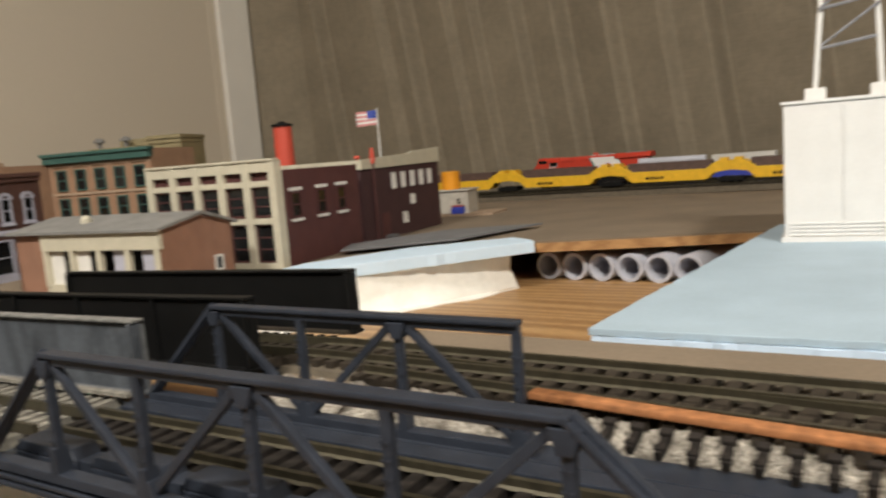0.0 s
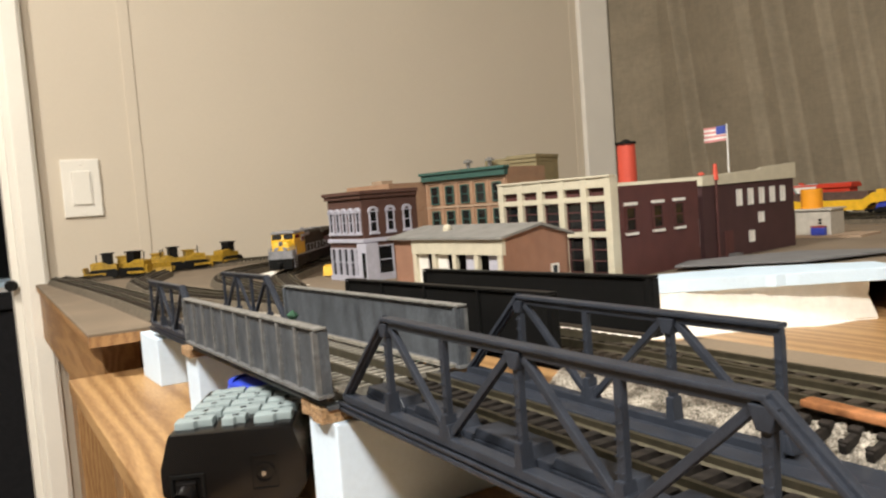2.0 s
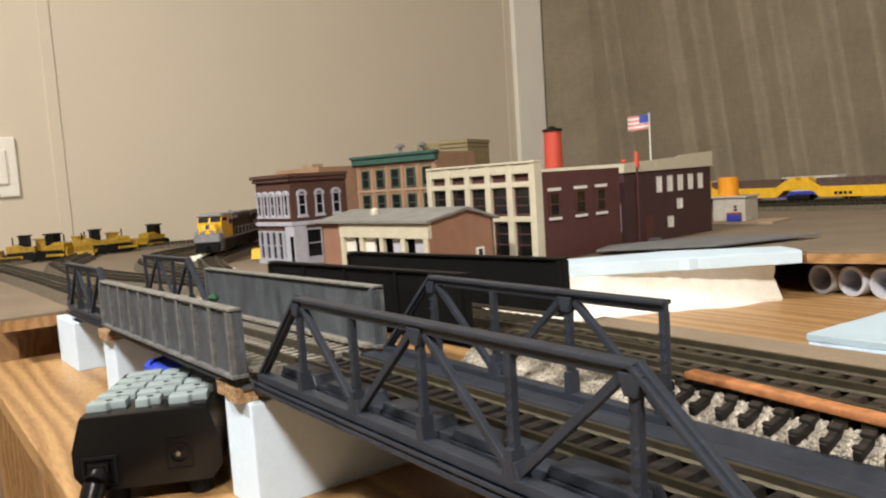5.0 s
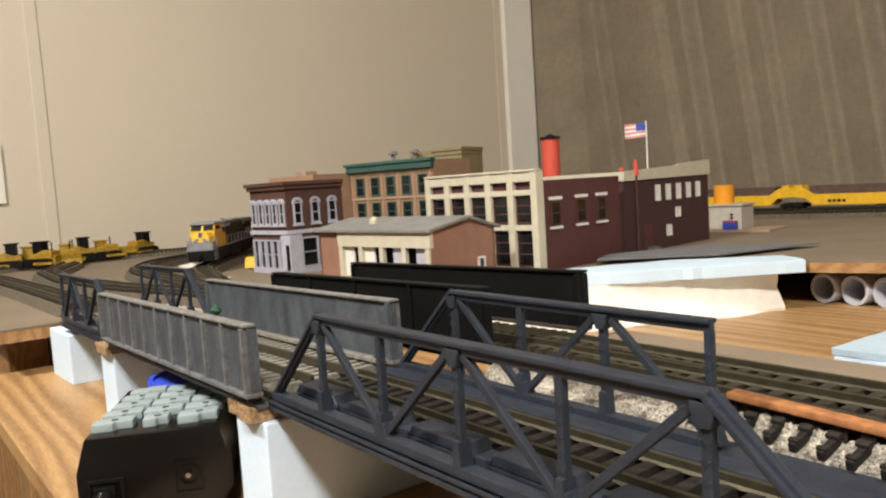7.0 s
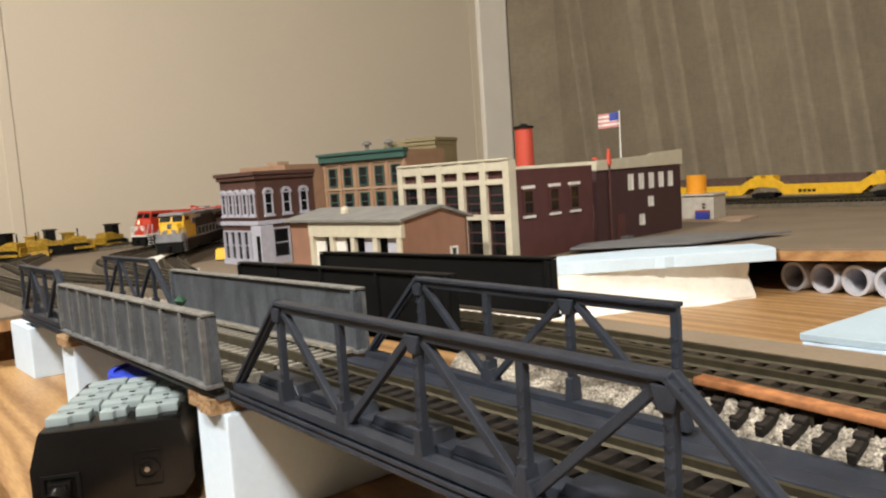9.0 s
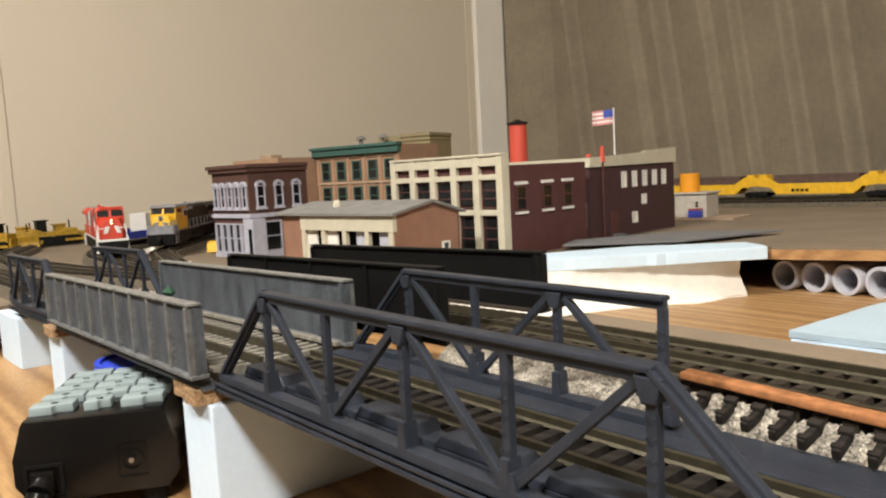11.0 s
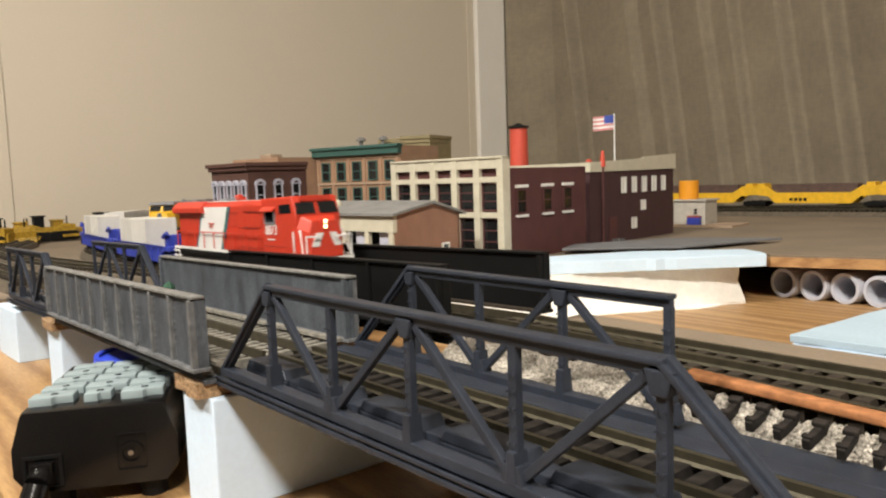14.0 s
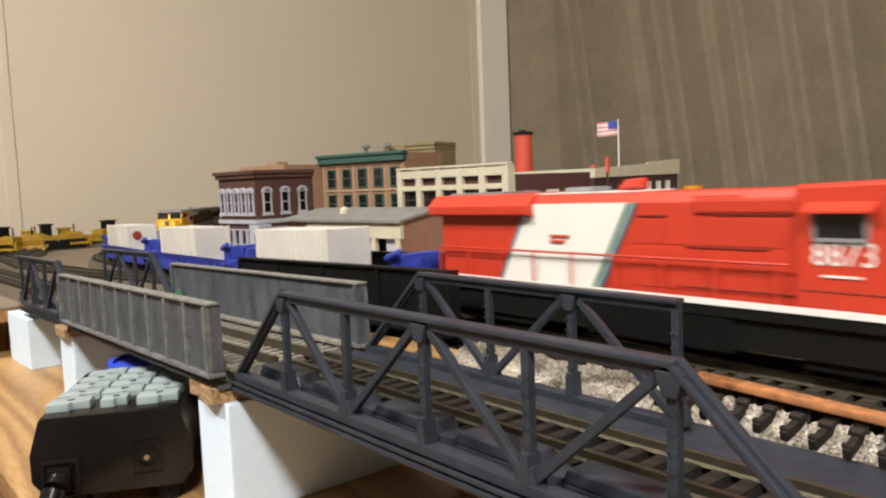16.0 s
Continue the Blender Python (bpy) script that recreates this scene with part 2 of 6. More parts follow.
M_BRASS = mat("cargo_brown", (0.085, 0.05, 0.04), 0.6, vary=0.25, scale=120, bump=0.2)
M_STRIPE = mat("stripe_teal", (0.05, 0.20, 0.26), 0.4, vary=0.05, bump=0)
M_STRIPE_GREEN = mat("stripe_green", (0.02, 0.12, 0.06), 0.4, vary=0.05, bump=0)
M_FLAGRED = mat("flag_red", (0.60, 0.25, 0.25), 0.8, vary=0.05, bump=0)
M_FLAGBLUE = mat("flag_blue", (0.05, 0.08, 0.35), 0.8, vary=0.05, bump=0)
M_LAMP = glowing("headlight_glow", (1.0, 0.80, 0.45), 5.0)
M_LAMPDISC = glowing("ceiling_lamp_glow", (1.0, 0.9, 0.75), 3.0)


for m_, lv in ((M_BLACK, 0.18), (M_BRIDGE, 0.35), (M_TIE, 0.2), (M_TIE_BROWN, 0.2), (M_UNLIT, 0.1), (M_GIRDER, 0.35), (M_CTRL, 0.28)):
    m_.node_tree.nodes["Principled BSDF"].inputs["Specular IOR Level"].default_value = lv
# ---- building helpers ----
U = 1.83  # layout units in metres; z is counted from the railhead, 1 m above the floor


def at(x, y, z=1.0):
    return Vector((x * U, y * U, (z - 1) * U + 1))


class Shape:
    """A mesh in the making; lengths are multiplied by k."""

    def __init__(self, k=U):
        self.v, self.f, self.k = [], [], k

    def add(self, verts, faces):
        o = len(self.v)
        self.v += [tuple(c * self.k for c in p) for p in verts]
        self.f += [tuple(i + o for i in f) for f in faces]
        return self

    def box(self, x0, x1, y0, y1, z0, z1):
        p = [(x, y, z) for z in (z0, z1) for y in (y0, y1) for x in (x0, x1)]
        return self.add(p, [(0, 2, 3, 1), (4, 5, 7, 6), (0, 1, 5, 4), (2, 6, 7, 3), (0, 4, 6, 2), (1, 3, 7, 5)])

    def prism(self, poly, lo, hi, axis="z"):
        """A polygon drawn out along an axis; poly is given in the other two axes, in order."""
        n = len(poly)
        def put(a, b, c):
            return {"z": (a, b, c), "y": (a, c, b), "x": (c, a, b)}[axis]
        p = [put(a, b, lo) for a, b in poly] + [put(a, b, hi) for a, b in poly]
        return self.add(p, [tuple(range(n))[::-1], tuple(range(n, 2 * n))] + [(i, (i + 1) % n, n + (i + 1) % n, n + i) for i in range(n)])

    def bar(self, p, q, w, h, up=(0, 0, 1)):
        """A straight bar from p to q, w wide and h high."""
        p, q, up = Vector(p), Vector(q), Vector(up)
        d = (q - p).normalized()
        s = d.cross(up).normalized()
        u = s.cross(d)
        pts = [tuple(c + s * a * w / 2 + u * b * h / 2) for c in (p, q) for a, b in ((-1, -1), (1, -1), (1, 1), (-1, 1))]
        return self.add(pts, [(0, 1, 2, 3), (7, 6, 5, 4), (0, 4, 5, 1), (1, 5, 6, 2), (2, 6, 7, 3), (3, 7, 4, 0)])

    def rod(self, p, q, r, n=10, r2=None):
        p, q = Vector(p), Vector(q)
        d = (q - p).normalized()
        s = d.orthogonal().normalized()
        u = d.cross(s)
        r2 = r if r2 is None else r2
        ring = [math.cos(2 * math.pi * i / n) * s + math.sin(2 * math.pi * i / n) * u for i in range(n)]
        pts = [tuple(p + c * r) for c in ring] + [tuple(q + c * r2) for c in ring]
        return self.add(pts, [tuple(range(n))[::-1], tuple(range(n, 2 * n))] + [(i, (i + 1) % n, n + (i + 1) % n, n + i) for i in range(n)])

    def tube(self, p, q, r, inner, n=28):
        p, q = Vector(p), Vector(q)
        d = (q - p).normalized()
        s = d.orthogonal().normalized()
        u = d.cross(s)
        ring = [math.cos(2 * math.pi * i / n) * s + math.sin(2 * math.pi * i / n) * u for i in range(n)]
        pts = [tuple(c + e * a) for c, a in ((p, r), (q, r), (q, inner), (p, inner)) for e in ring]
        fs = []
        for k in range(4):
            for i in range(n):
                fs.append((k * n + i, k * n + (i + 1) % n, (k + 1) % 4 * n + (i + 1) % n, (k + 1) % 4 * n + i))
        return self.add(pts, fs)

    def dome(self, c, r, rz, n=12, m=4):
        c = Vector(c)
        pts, fs = [], []
        for j in range(m):
            a = math.pi / 2 * j / m
            pts += [(c.x + r * math.cos(a) * math.cos(2 * math.pi * i / n), c.y + r * math.cos(a) * math.sin(2 * math.pi * i / n), c.z + rz * math.sin(a)) for i in range(n)]
        pts.append((c.x, c.y, c.z + rz))
        for j in range(m - 1):
            fs += [(j * n + i, j * n + (i + 1) % n, (j + 1) * n + (i + 1) % n, (j + 1) * n + i) for i in range(n)]
        fs += [((m - 1) * n + i, (m - 1) * n + (i + 1) % n, m * n) for i in range(n)]
        fs.append(tuple(range(n))[::-1])
        return self.add(pts, fs)

    def mesh(self, name, bevel=0.0, segments=2):
        me = bpy.data.meshes.new(name)
        me.from_pydata(self.v, [], self.f)
        bm = bmesh.new()
        bm.from_mesh(me)
        bmesh.ops.recalc_face_normals(bm, faces=bm.faces)
        if bevel:
            es = [e for e in bm.edges if len(e.link_faces) == 2 and e.calc_face_angle(0) > 0.5]
            bmesh.ops.bevel(bm, geom=es, offset=bevel * self.k, segments=segments, profile=0.6, affect="EDGES", clamp_overlap=True)
        bm.to_mesh(me)
        bm.free()
        return me


def part(name, shape, material, parent=None, label="", bevel=0.0, smooth=False, kind=""):
    me = shape.mesh(name, bevel)
    me.materials.append(material)
    if smooth:
        for p in me.polygons:
            p.use_smooth = True
        me.set_sharp_from_angle(angle=radians(40))
    ob = new(name, me)
    ob.parent = parent
    return tagged(ob, label, kind=kind)


def thing(name, label, category, place=None, turn=0.0, group="", kind=""):
    ob = new(name)
    ob.empty_display_size = 0.01
    if place is not None:
        ob.matrix_world = Matrix.Translation(place) @ Matrix.Rotation(radians(turn), 4, "Z")
    return tagged(ob, label, category, group, kind)


def solid(name, shape, material, label, category, place=None, turn=0.0, bevel=0.0, kind="", group="", smooth=False):
    """A thing that is one mesh."""
    ob = part(name, shape, material, None, label, bevel, smooth)
    if place is not None:
        ob.matrix_world = Matrix.Translation(place) @ Matrix.Rotation(radians(turn), 4, "Z")
    return tagged(ob, label, category, group, kind)


def same(ob, name, parent, m):
    """Another piece on the same mesh."""
    o = new(name, ob.data)
    o.parent = parent
    o.matrix_basis = m
    return o


def rz(x):
    """Railhead height: the layout falls a little towards the far wall."""
    return 1.0 + 0.010 * (min(-0.1, max(-0.87, x)) + 0.1)


def mz(x, y=0.12):
    """Railhead of the main line: it climbs over the black bridge and then runs level."""
    if y > 0.3 or x < -0.44:
        return rz(x)
    pts = ((-0.44, rz(-0.44)), (-0.235, 1.0000), (-0.108, 1.0035), (0.0, 1.0042), (2.0, 1.0042))
    for (x0, z0), (x1, z1) in zip(pts, pts[1:]):
        if x <= x1:
            return z0 + (z1 - z0) * (x - x0) / (x1 - x0)
    return 1.0042


def gz(x):
    return rz(x) - 0.0075


# ---- room (metres) ----
WX, NY = -0.873 * U, 0.892 * U
ROOM_E, ROOM_S, CEIL = 2.4, -2.2, 2.4
solid("floor", Shape(1).box(-4.2, ROOM_E + 0.1, ROOM_S - 0.1, NY + 0.3, -0.1, 0.0), M_FLOOR, "brown wooden floor boards of the room", "floor", kind="structure")
solid("ceiling", Shape(1).box(WX - 0.1, ROOM_E + 0.1, ROOM_S - 0.1, NY + 0.3, CEIL, CEIL + 0.1), M_CEIL, "white painted ceiling", "ceiling", kind="structure")
DOOR_A, DOOR_B = 0.031 * U - 0.82, 0.031 * U
w = Shape(1).box(WX - 0.1, WX, DOOR_B, NY + 0.2, 0, CEIL).box(WX - 0.1, WX, ROOM_S, DOOR_A, 0, CEIL).box(WX - 0.1, WX, DOOR_A, DOOR_B, 2.05, CEIL)
wall_west = solid("wall_west", w, M_WALL, "beige painted panelled wall with narrow grooves", "wall", kind="structure")
for gy in (0.1585, 0.8250):
    part("batten", Shape(1).box(WX, WX + 0.0025, gy * U - 0.011, gy * U + 0.011, 0, CEIL), M_WALL, wall_west, bevel=0.001)
solid("wall_north", Shape(1).box(WX - 0.1, ROOM_E, NY + 0.16, NY + 0.26, 0, CEIL), M_WALL, "beige wall behind the curtain", "wall", kind="structure")
solid("wall_east", Shape(1).box(ROOM_E, ROOM_E + 0.1, ROOM_S, NY + 0.26, 0, CEIL), M_WALL, "beige side wall", "wall", kind="structure")
solid("wall_south", Shape(1).box(WX - 0.1, ROOM_E, ROOM_S - 0.1, ROOM_S, 0, CEIL), M_WALL, "beige wall of the room", "wall", kind="structure")
solid("trim_corner", Shape(1).box(WX, WX + 0.018, 0.8265 * U + 0.012, NY + 0.004, 0, CEIL), M_TRIM, "pale painted corner board beside the curtain", "trim", kind="structure", bevel=0.003)
casing = solid("door_casing", Shape(1).box(WX, WX + 0.02, 0.031 * U, 0.058 * U, 0, 2.09).box(WX + 0.02, WX + 0.026, 0.031 * U + 0.012, 0.058 * U - 0.006, 0, 2.085), M_CASING, "white painted door casing with a moulded face", "door casing", kind="structure", bevel=0.003)
part("jamb", Shape(1).box(WX - 0.1, WX + 0.002, 0.031 * U - 0.012, 0.031 * U, 0, 2.05), M_CASING, casing)
part("strike_plate", Shape(1).rod((WX + 0.012, 0.031 * U - 0.012, 0.975), (WX + 0.022, 0.031 * U - 0.018, 0.975), 0.010, 14), M_BLACK, casing)
part("head", Shape(1).box(WX, WX + 0.02, DOOR_A - 0.06, DOOR_B, 2.05, 2.11), M_CASING, casing, bevel=0.003)
# the unlit room beyond the doorway; its darkness is put into the near-black colour
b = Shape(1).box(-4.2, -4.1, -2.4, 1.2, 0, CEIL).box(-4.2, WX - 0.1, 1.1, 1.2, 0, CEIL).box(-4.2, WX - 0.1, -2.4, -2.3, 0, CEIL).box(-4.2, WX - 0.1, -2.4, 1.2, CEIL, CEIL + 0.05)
solid("wall_next_room", b, M_UNLIT, "walls of the unlit room beyond the doorway, its shade coloured in", "wall", kind="structure")
cab = thing("sideboard", "low sideboard in the unlit room beyond, its shade coloured in", "sideboard", Vector((-2.7, -0.25, 0)))
part("body", Shape(1).box(-0.3, 0.3, -0.6, 0.6, 0.05, 0.86), M_UNLIT, cab, bevel=0.008)
part("top", Shape(1).box(-0.32, 0.32, -0.62, 0.62, 0.86, 0.9), M_UNLIT, cab, bevel=0.006)
pap = thing("paper_stack", "pale papers lying on the dark sideboard", "paper", Vector((-2.62, -0.02, 0.9)), 12)
part("sheet", Shape(1).box(-0.1, 0.1, -0.14, 0.14, 0, 0.015), M_WHITE, pap)
part("folder", Shape(1).box(-0.09, 0.1, -0.12, 0.12, 0.015, 0.03), M_FOAM_BLUE, pap)

sw = thing("light_switch", "cream rocker light switch with a plain cover plate", "light switch", Vector((WX, 0.099 * U, 1.0 + 0.083 * U)))
part("plate", Shape(1).prism([(-0.035, -0.057), (0.035, -0.057), (0.035, 0.057), (-0.035, 0.057)], 0, 0.006, "x"), M_CASING, sw, bevel=0.0025)
part("rocker", Shape(1).prism([(-0.0165, -0.033), (0.0165, -0.033), (0.0165, 0.033), (-0.0165, 0.033)], 0.006, 0.0095, "x"), M_CASING, sw, bevel=0.002)
part("rocker_frame", Shape(1).box(0.006, 0.0075, -0.019, -0.017, -0.035, 0.035).box(0.006, 0.0075, 0.017, 0.019, -0.035, 0.035), M_TRIM, sw)
for sz in (-0.048, 0.048):
    part("screw", Shape(1).rod((0.005, 0, sz), (0.0075, 0, sz), 0.003, 10), M_TRIM, sw)

# curtain with uneven folds
cs = Shape(1)
cx0, cx1, nx, nzr = WX + 0.0205, ROOM_E - 0.1, 1000, 150
rnd = random.Random(31)
folds, x = [], cx0 - 0.5
while x < cx1 + 0.6:
    step = rnd.choice((0.06, 0.08, 0.11, 0.15, 0.20)) * rnd.uniform(0.85, 1.15)
    folds.append((x, step, step * rnd.uniform(0.20, 0.36), rnd.uniform(0.018, 0.030)))
    x += step
rows = []
for j in range(nzr + 1):
    z = 0.05 + (2.32 - 0.05) * j / nzr
    k = 0
    for i in range(nx + 1):
        x = cx0 + (cx1 - cx0) * i / nx
        u = x + 0.13 * (z - 1.25) + 0.012 * math.sin(1.9 * z + 3.1 * x)
        while k < len(folds) - 1 and folds[k + 1][0] <= u:
            k += 1
        xk, step, amp, flank = folds[k]
        p = u - xk
        d = 0.5 - 0.5 * math.cos(math.pi * p / flank) if p < flank else 1.0 - (p - flank) / (step - flank)
        hang = min(1.0, (x - cx0) / 0.14)  # drawn close to the corner board
        rows.append((x, NY + 0.006 + hang * (0.034 + amp * d + 0.008 * math.sin(x * 7.3 + 0.6 * z)), z))
fs = [(j * (nx + 1) + i, j * (nx + 1) + i + 1, (j + 1) * (nx + 1) + i + 1, (j + 1) * (nx + 1) + i) for j in range(nzr) for i in range(nx)]
cs.add(rows, fs)
cur = thing("curtain", "floor-length taupe linen curtain hanging in uneven folds", "curtain")
part("cloth", cs, M_CURTAIN, cur, smooth=True)
part("rod", Shape(1).rod((cx0, NY + 0.01, 2.33), (cx1, NY + 0.01, 2.33), 0.014, 12), M_METAL, cur)

for lx, ly in ((-0.55, -0.75), (0.9, -0.5)):
    cl = thing("ceiling_light", "round white ceiling light", "ceiling light", Vector((lx, ly, CEIL)), group="ceiling lights")
    part("pan", Shape(1).rod((0, 0, -0.03), (0, 0, 0), 0.19, 28), M_WHITE, cl, bevel=0.004)

# ---- bench ----
PLY = 0.967
bench = thing("bench", "pine bench frame carrying the model railway", "bench")
def absbox(x0, x1, y0, y1, z0, z1):
    a, b = at(x0, y0, z0), at(x1, y1, z1)
    return Shape(1).box(a.x, b.x, a.y, b.y, a.z, b.z)
part("benchtop", absbox(-0.385, 1.1, 0.0272, 0.86, PLY - 0.0065, PLY), M_PINE, bench, "knotty pine plywood top", bevel=0.0006)
part("front_rail", absbox(-0.40, 1.1, 0.050, 0.068, PLY - 0.045, PLY - 0.0068), M_PINE_EDGE, bench, "pine front rail", bevel=0.0015)
part("side_rail", absbox(-0.868, -0.415, 0.047, 0.066, gz(-0.6) - 0.060, gz(-0.6) - 0.0105), M_PINE_EDGE, bench, "pine front rail with knots", bevel=0.0015)
part("riser", absbox(-0.440, -0.4155, 0.0665, 0.085, PLY - 0.045, gz(-0.37) - 0.0135), M_PINE_POST, bench, bevel=0.001)
# near-black block in place of the shade in the gap under the deck
part("riser", absbox(-0.42, -0.378, 0.10, 0.30, PLY - 0.01, gz(-0.37) - 0.0135), M_UNLIT, bench)
for lx, ly in ((-0.60, 0.0685), (0.8, 0.06), (0.8, 0.80), (-0.82, 0.80)):
    a, b2 = at(lx, ly), at(lx + 0.045, ly + 0.045)
    part("leg", Shape(1).box(a.x, b2.x, a.y, b2.y, 0, at(0, 0, 0.935).z), M_PINE_POST, bench, bevel=0.003)
part("leg", Shape(1).box(-0.866 * U, -0.82 * U, 0.0665 * U, 0.105 * U, 0, at(0, 0, 0.937).z), M_PINE_POST, bench, bevel=0.003)
part("joist", absbox(-0.86, 1.1, 0.82, 0.84, PLY - 0.06, PLY - 0.0068), M_PINE_EDGE, bench)

# painted deck: a falling left sheet and a level right sheet
DK = 0.0065
def sheet(poly, drop, z0=None):
    n = len(poly)
    s = Shape()
    top = [(x, y, gz(x) - 1) for x, y in poly]
    low = [(x, y, gz(x) - 1 - drop) for x, y in poly]
    s.add(top + low, [tuple(range(n)), tuple(range(n, 2 * n))[::-1]] + [(i, (i + 1) % n, n + (i + 1) % n, n + i) for i in range(n)])
    return s
LEFT = [(-0.868, 0.0445), (-0.368, 0.036), (-0.366, 0.075), (-0.300, 0.112), (-0.272, 0.120), (-0.265, 0.185), (-0.262, 0.262), (-0.262, 0.86), (-0.868, 0.86)]
RIGHT = [(-0.262, 0.289), (-0.231, 0.346), (-0.187, 0.387), (-0.168, 0.3765), (-0.056, 0.408), (0.20, 0.470), (1.1, 0.48), (1.1, 0.86), (-0.262, 0.86)]
deck = thing("layout_deck", "earth-brown painted plywood deck with raw pine edges", "layout deck", Vector((0, 0, 1)), kind="structure")
part("deck_sheet", sheet(LEFT, 0.0012), M_EARTH, deck)
part("deck_sheet", sheet(RIGHT, 0.0012), M_EARTH, deck)
for poly in (LEFT, RIGHT):
    o = part("plywood_core", sheet(poly, DK - 0.0014), M_PINE_EDGE, deck, "raw pine plywood edge")
    o.location.z = -0.0013 * U
for (ax, ay), (bx, by) in (((-0.86, 0.80), (1.05, 0.80)), ((-0.05, 0.52), (1.0, 0.52)), ((-0.86, 0.30), (-0.30, 0.30))):
    part("bearer", Shape().bar((ax, ay, PLY - 1 + 0.0055), (bx, by, PLY - 1 + 0.0055), 0.02, 0.011), M_PINE_EDGE, deck)

bed = thing("trackbed_board", "earth-brown trackbed board on pine risers", "trackbed board", kind="structure")
zt = gz(0)
part("board", absbox(-0.1145, 1.05, 0.1095, 0.1570, 0.9935, 0.9992), M_EARTH, bed, bevel=0.0006)
part("ballast_board", absbox(-0.1145, 1.05, 0.1020, 0.1092, 0.9890, 0.9955), M_EARTH, bed, bevel=0.0006)
part("riser", absbox(-0.1120, 1.05, 0.1040, 0.1550, PLY, 0.9888), M_EARTH, bed)
part("packing", absbox(-0.1120, 1.05, 0.1110, 0.1550, 0.9889, 0.9934), M_EARTH, bed)
part("riser", absbox(-0.012, 1.05, 0.060, 0.101, PLY, 0.9955), M_PINE_EDGE, bed)

# ---- foam ----
def wobble(poly, step, amp, seed):
    """A cut outline: straight runs broken into small uneven steps."""
    rnd = random.Random(seed)
    out = []
    for (x0, y0), (x1, y1) in zip(poly, poly[1:] + poly[:1]):
        n = max(1, int(math.hypot(x1 - x0, y1 - y0) / step))
        for i in range(n):
            a = i / n
            out.append((x0 + (x1 - x0) * a + (rnd.uniform(-amp, amp) if i else 0), y0 + (y1 - y0) * a + (rnd.uniform(-amp, amp) if i else 0)))
    return out
fa = thing("foam_block", "pale blue foam board bank on a rough cream layer", "foam block", Vector((0, 0, 1)))
part("top_layer", Shape().prism(wobble([(-0.259, 0.236), (-0.232, 0.280), (-0.165, 0.366), (-0.170, 0.373), (-0.186, 0.384), (-0.2300, 0.3440), (-0.2600, 0.288)], 0.005, 0.0006, 3), -0.0130, -0.0068), M_FOAM_BLUE, fa, bevel=0.0004)
def rough_block(poly, z0, z1, amp, seed, step=0.0035, levels=7):
    """A torn foam block: its sides are uneven from bottom to top."""
    out = wobble(poly, step, amp * 0.3, seed)
    n = len(out)
    cx = sum(p[0] for p in out) / n
    cy = sum(p[1] for p in out) / n
    vs = []
    for j in range(levels + 1):
        z = z0 + (z1 - z0) * j / levels
        for x, y in out:
            d = Vector((x - cx, y - cy)).normalized()
            k = amp * (noise.noise(Vector((x * 90, y * 90, z * 160 + seed))) + 0.6 * noise.noise(Vector((x * 330, y * 330, z * 420))))
            k += amp * 2.6 * (1 - j / levels) ** 2.5
            vs.append((x + d.x * k, y + d.y * k, z))
    fs = [(j * n + i, j * n + (i + 1) % n, (j + 1) * n + (i + 1) % n, (j + 1) * n + i) for j in range(levels) for i in range(n)]
    return Shape().add(vs, fs + [tuple(range(n))[::-1], tuple(range(levels * n, levels * n + n))])


part("lower_layer", rough_block([(-0.2585, 0.2345), (-0.231, 0.2805), (-0.181, 0.368), (-0.192, 0.382), (-0.262, 0.382)], PLY - 1, -0.0131, 0.0015, 5), M_FOAM_CREAM, fa, "rough cream foam layer", smooth=True)
fb = thing("foam_sheet", "pale blue foam sheet with a ragged white cut edge", "foam sheet", Vector((0, 0, 1)))
part("sheet", Shape().prism(wobble([(-0.0690, 0.1808), (0.35, 0.192), (0.35, 0.458), (-0.048, 0.404)], 0.007, 0.0004, 7), -0.0062, -0.0042), M_FOAM_GREY, fb, bevel=0.0003)
part("core", Shape().prism(wobble([(-0.0680, 0.1802), (0.34, 0.1905), (0.34, 0.450), (-0.0480, 0.400)], 0.003, 0.0008, 8), -0.0135, -0.0063), M_FOAM_WHITE, fb, "white foam core")
part("packing", Shape().prism([(-0.05, 0.20), (0.3, 0.21), (0.3, 0.44), (-0.035, 0.39)], PLY - 1, -0.0136), M_FOAM_CREAM, fb)

def pier(x0, x1, y0, y1, ztop):
    p = thing("bridge_pier", "white foam block pier with a slice of cork on top", "bridge pier", Vector((0, 0, 1)), group="bridge piers")
    part("block", Shape().prism(wobble([(x0, y0), (x1, y0 + 0.001), (x1 + 0.0005, y1), (x0, y1)], 0.012, 0.0003, int(-x0 * 1000)), PLY - 1, ztop - 1), M_FOAM_WHITE, p, bevel=0.0005)
    return p
p1 = pier(-0.1485, -0.1345, 0.0585, 0.112, 0.9925)
part("cork_pad", Shape().prism(wobble([(-0.1500, 0.0575), (-0.1365, 0.057), (-0.1365, 0.102), (-0.149, 0.101)], 0.004, 0.0006, 2), -0.0074, -0.0040), M_CORK, p1, "crumbly brown cork")
p2 = pier(-0.272, -0.259, 0.0585, 0.110, 0.9905)
part("cork_pad", Shape().prism(wobble([(-0.2735, 0.0575), (-0.258, 0.057), (-0.258, 0.1), (-0.272, 0.1)], 0.004, 0.0006, 4), -0.0094, -0.0066), M_CORK, p2, "crumbly brown cork")
p3 = pier(-0.364, -0.330, 0.0585, 0.098, 0.9885)

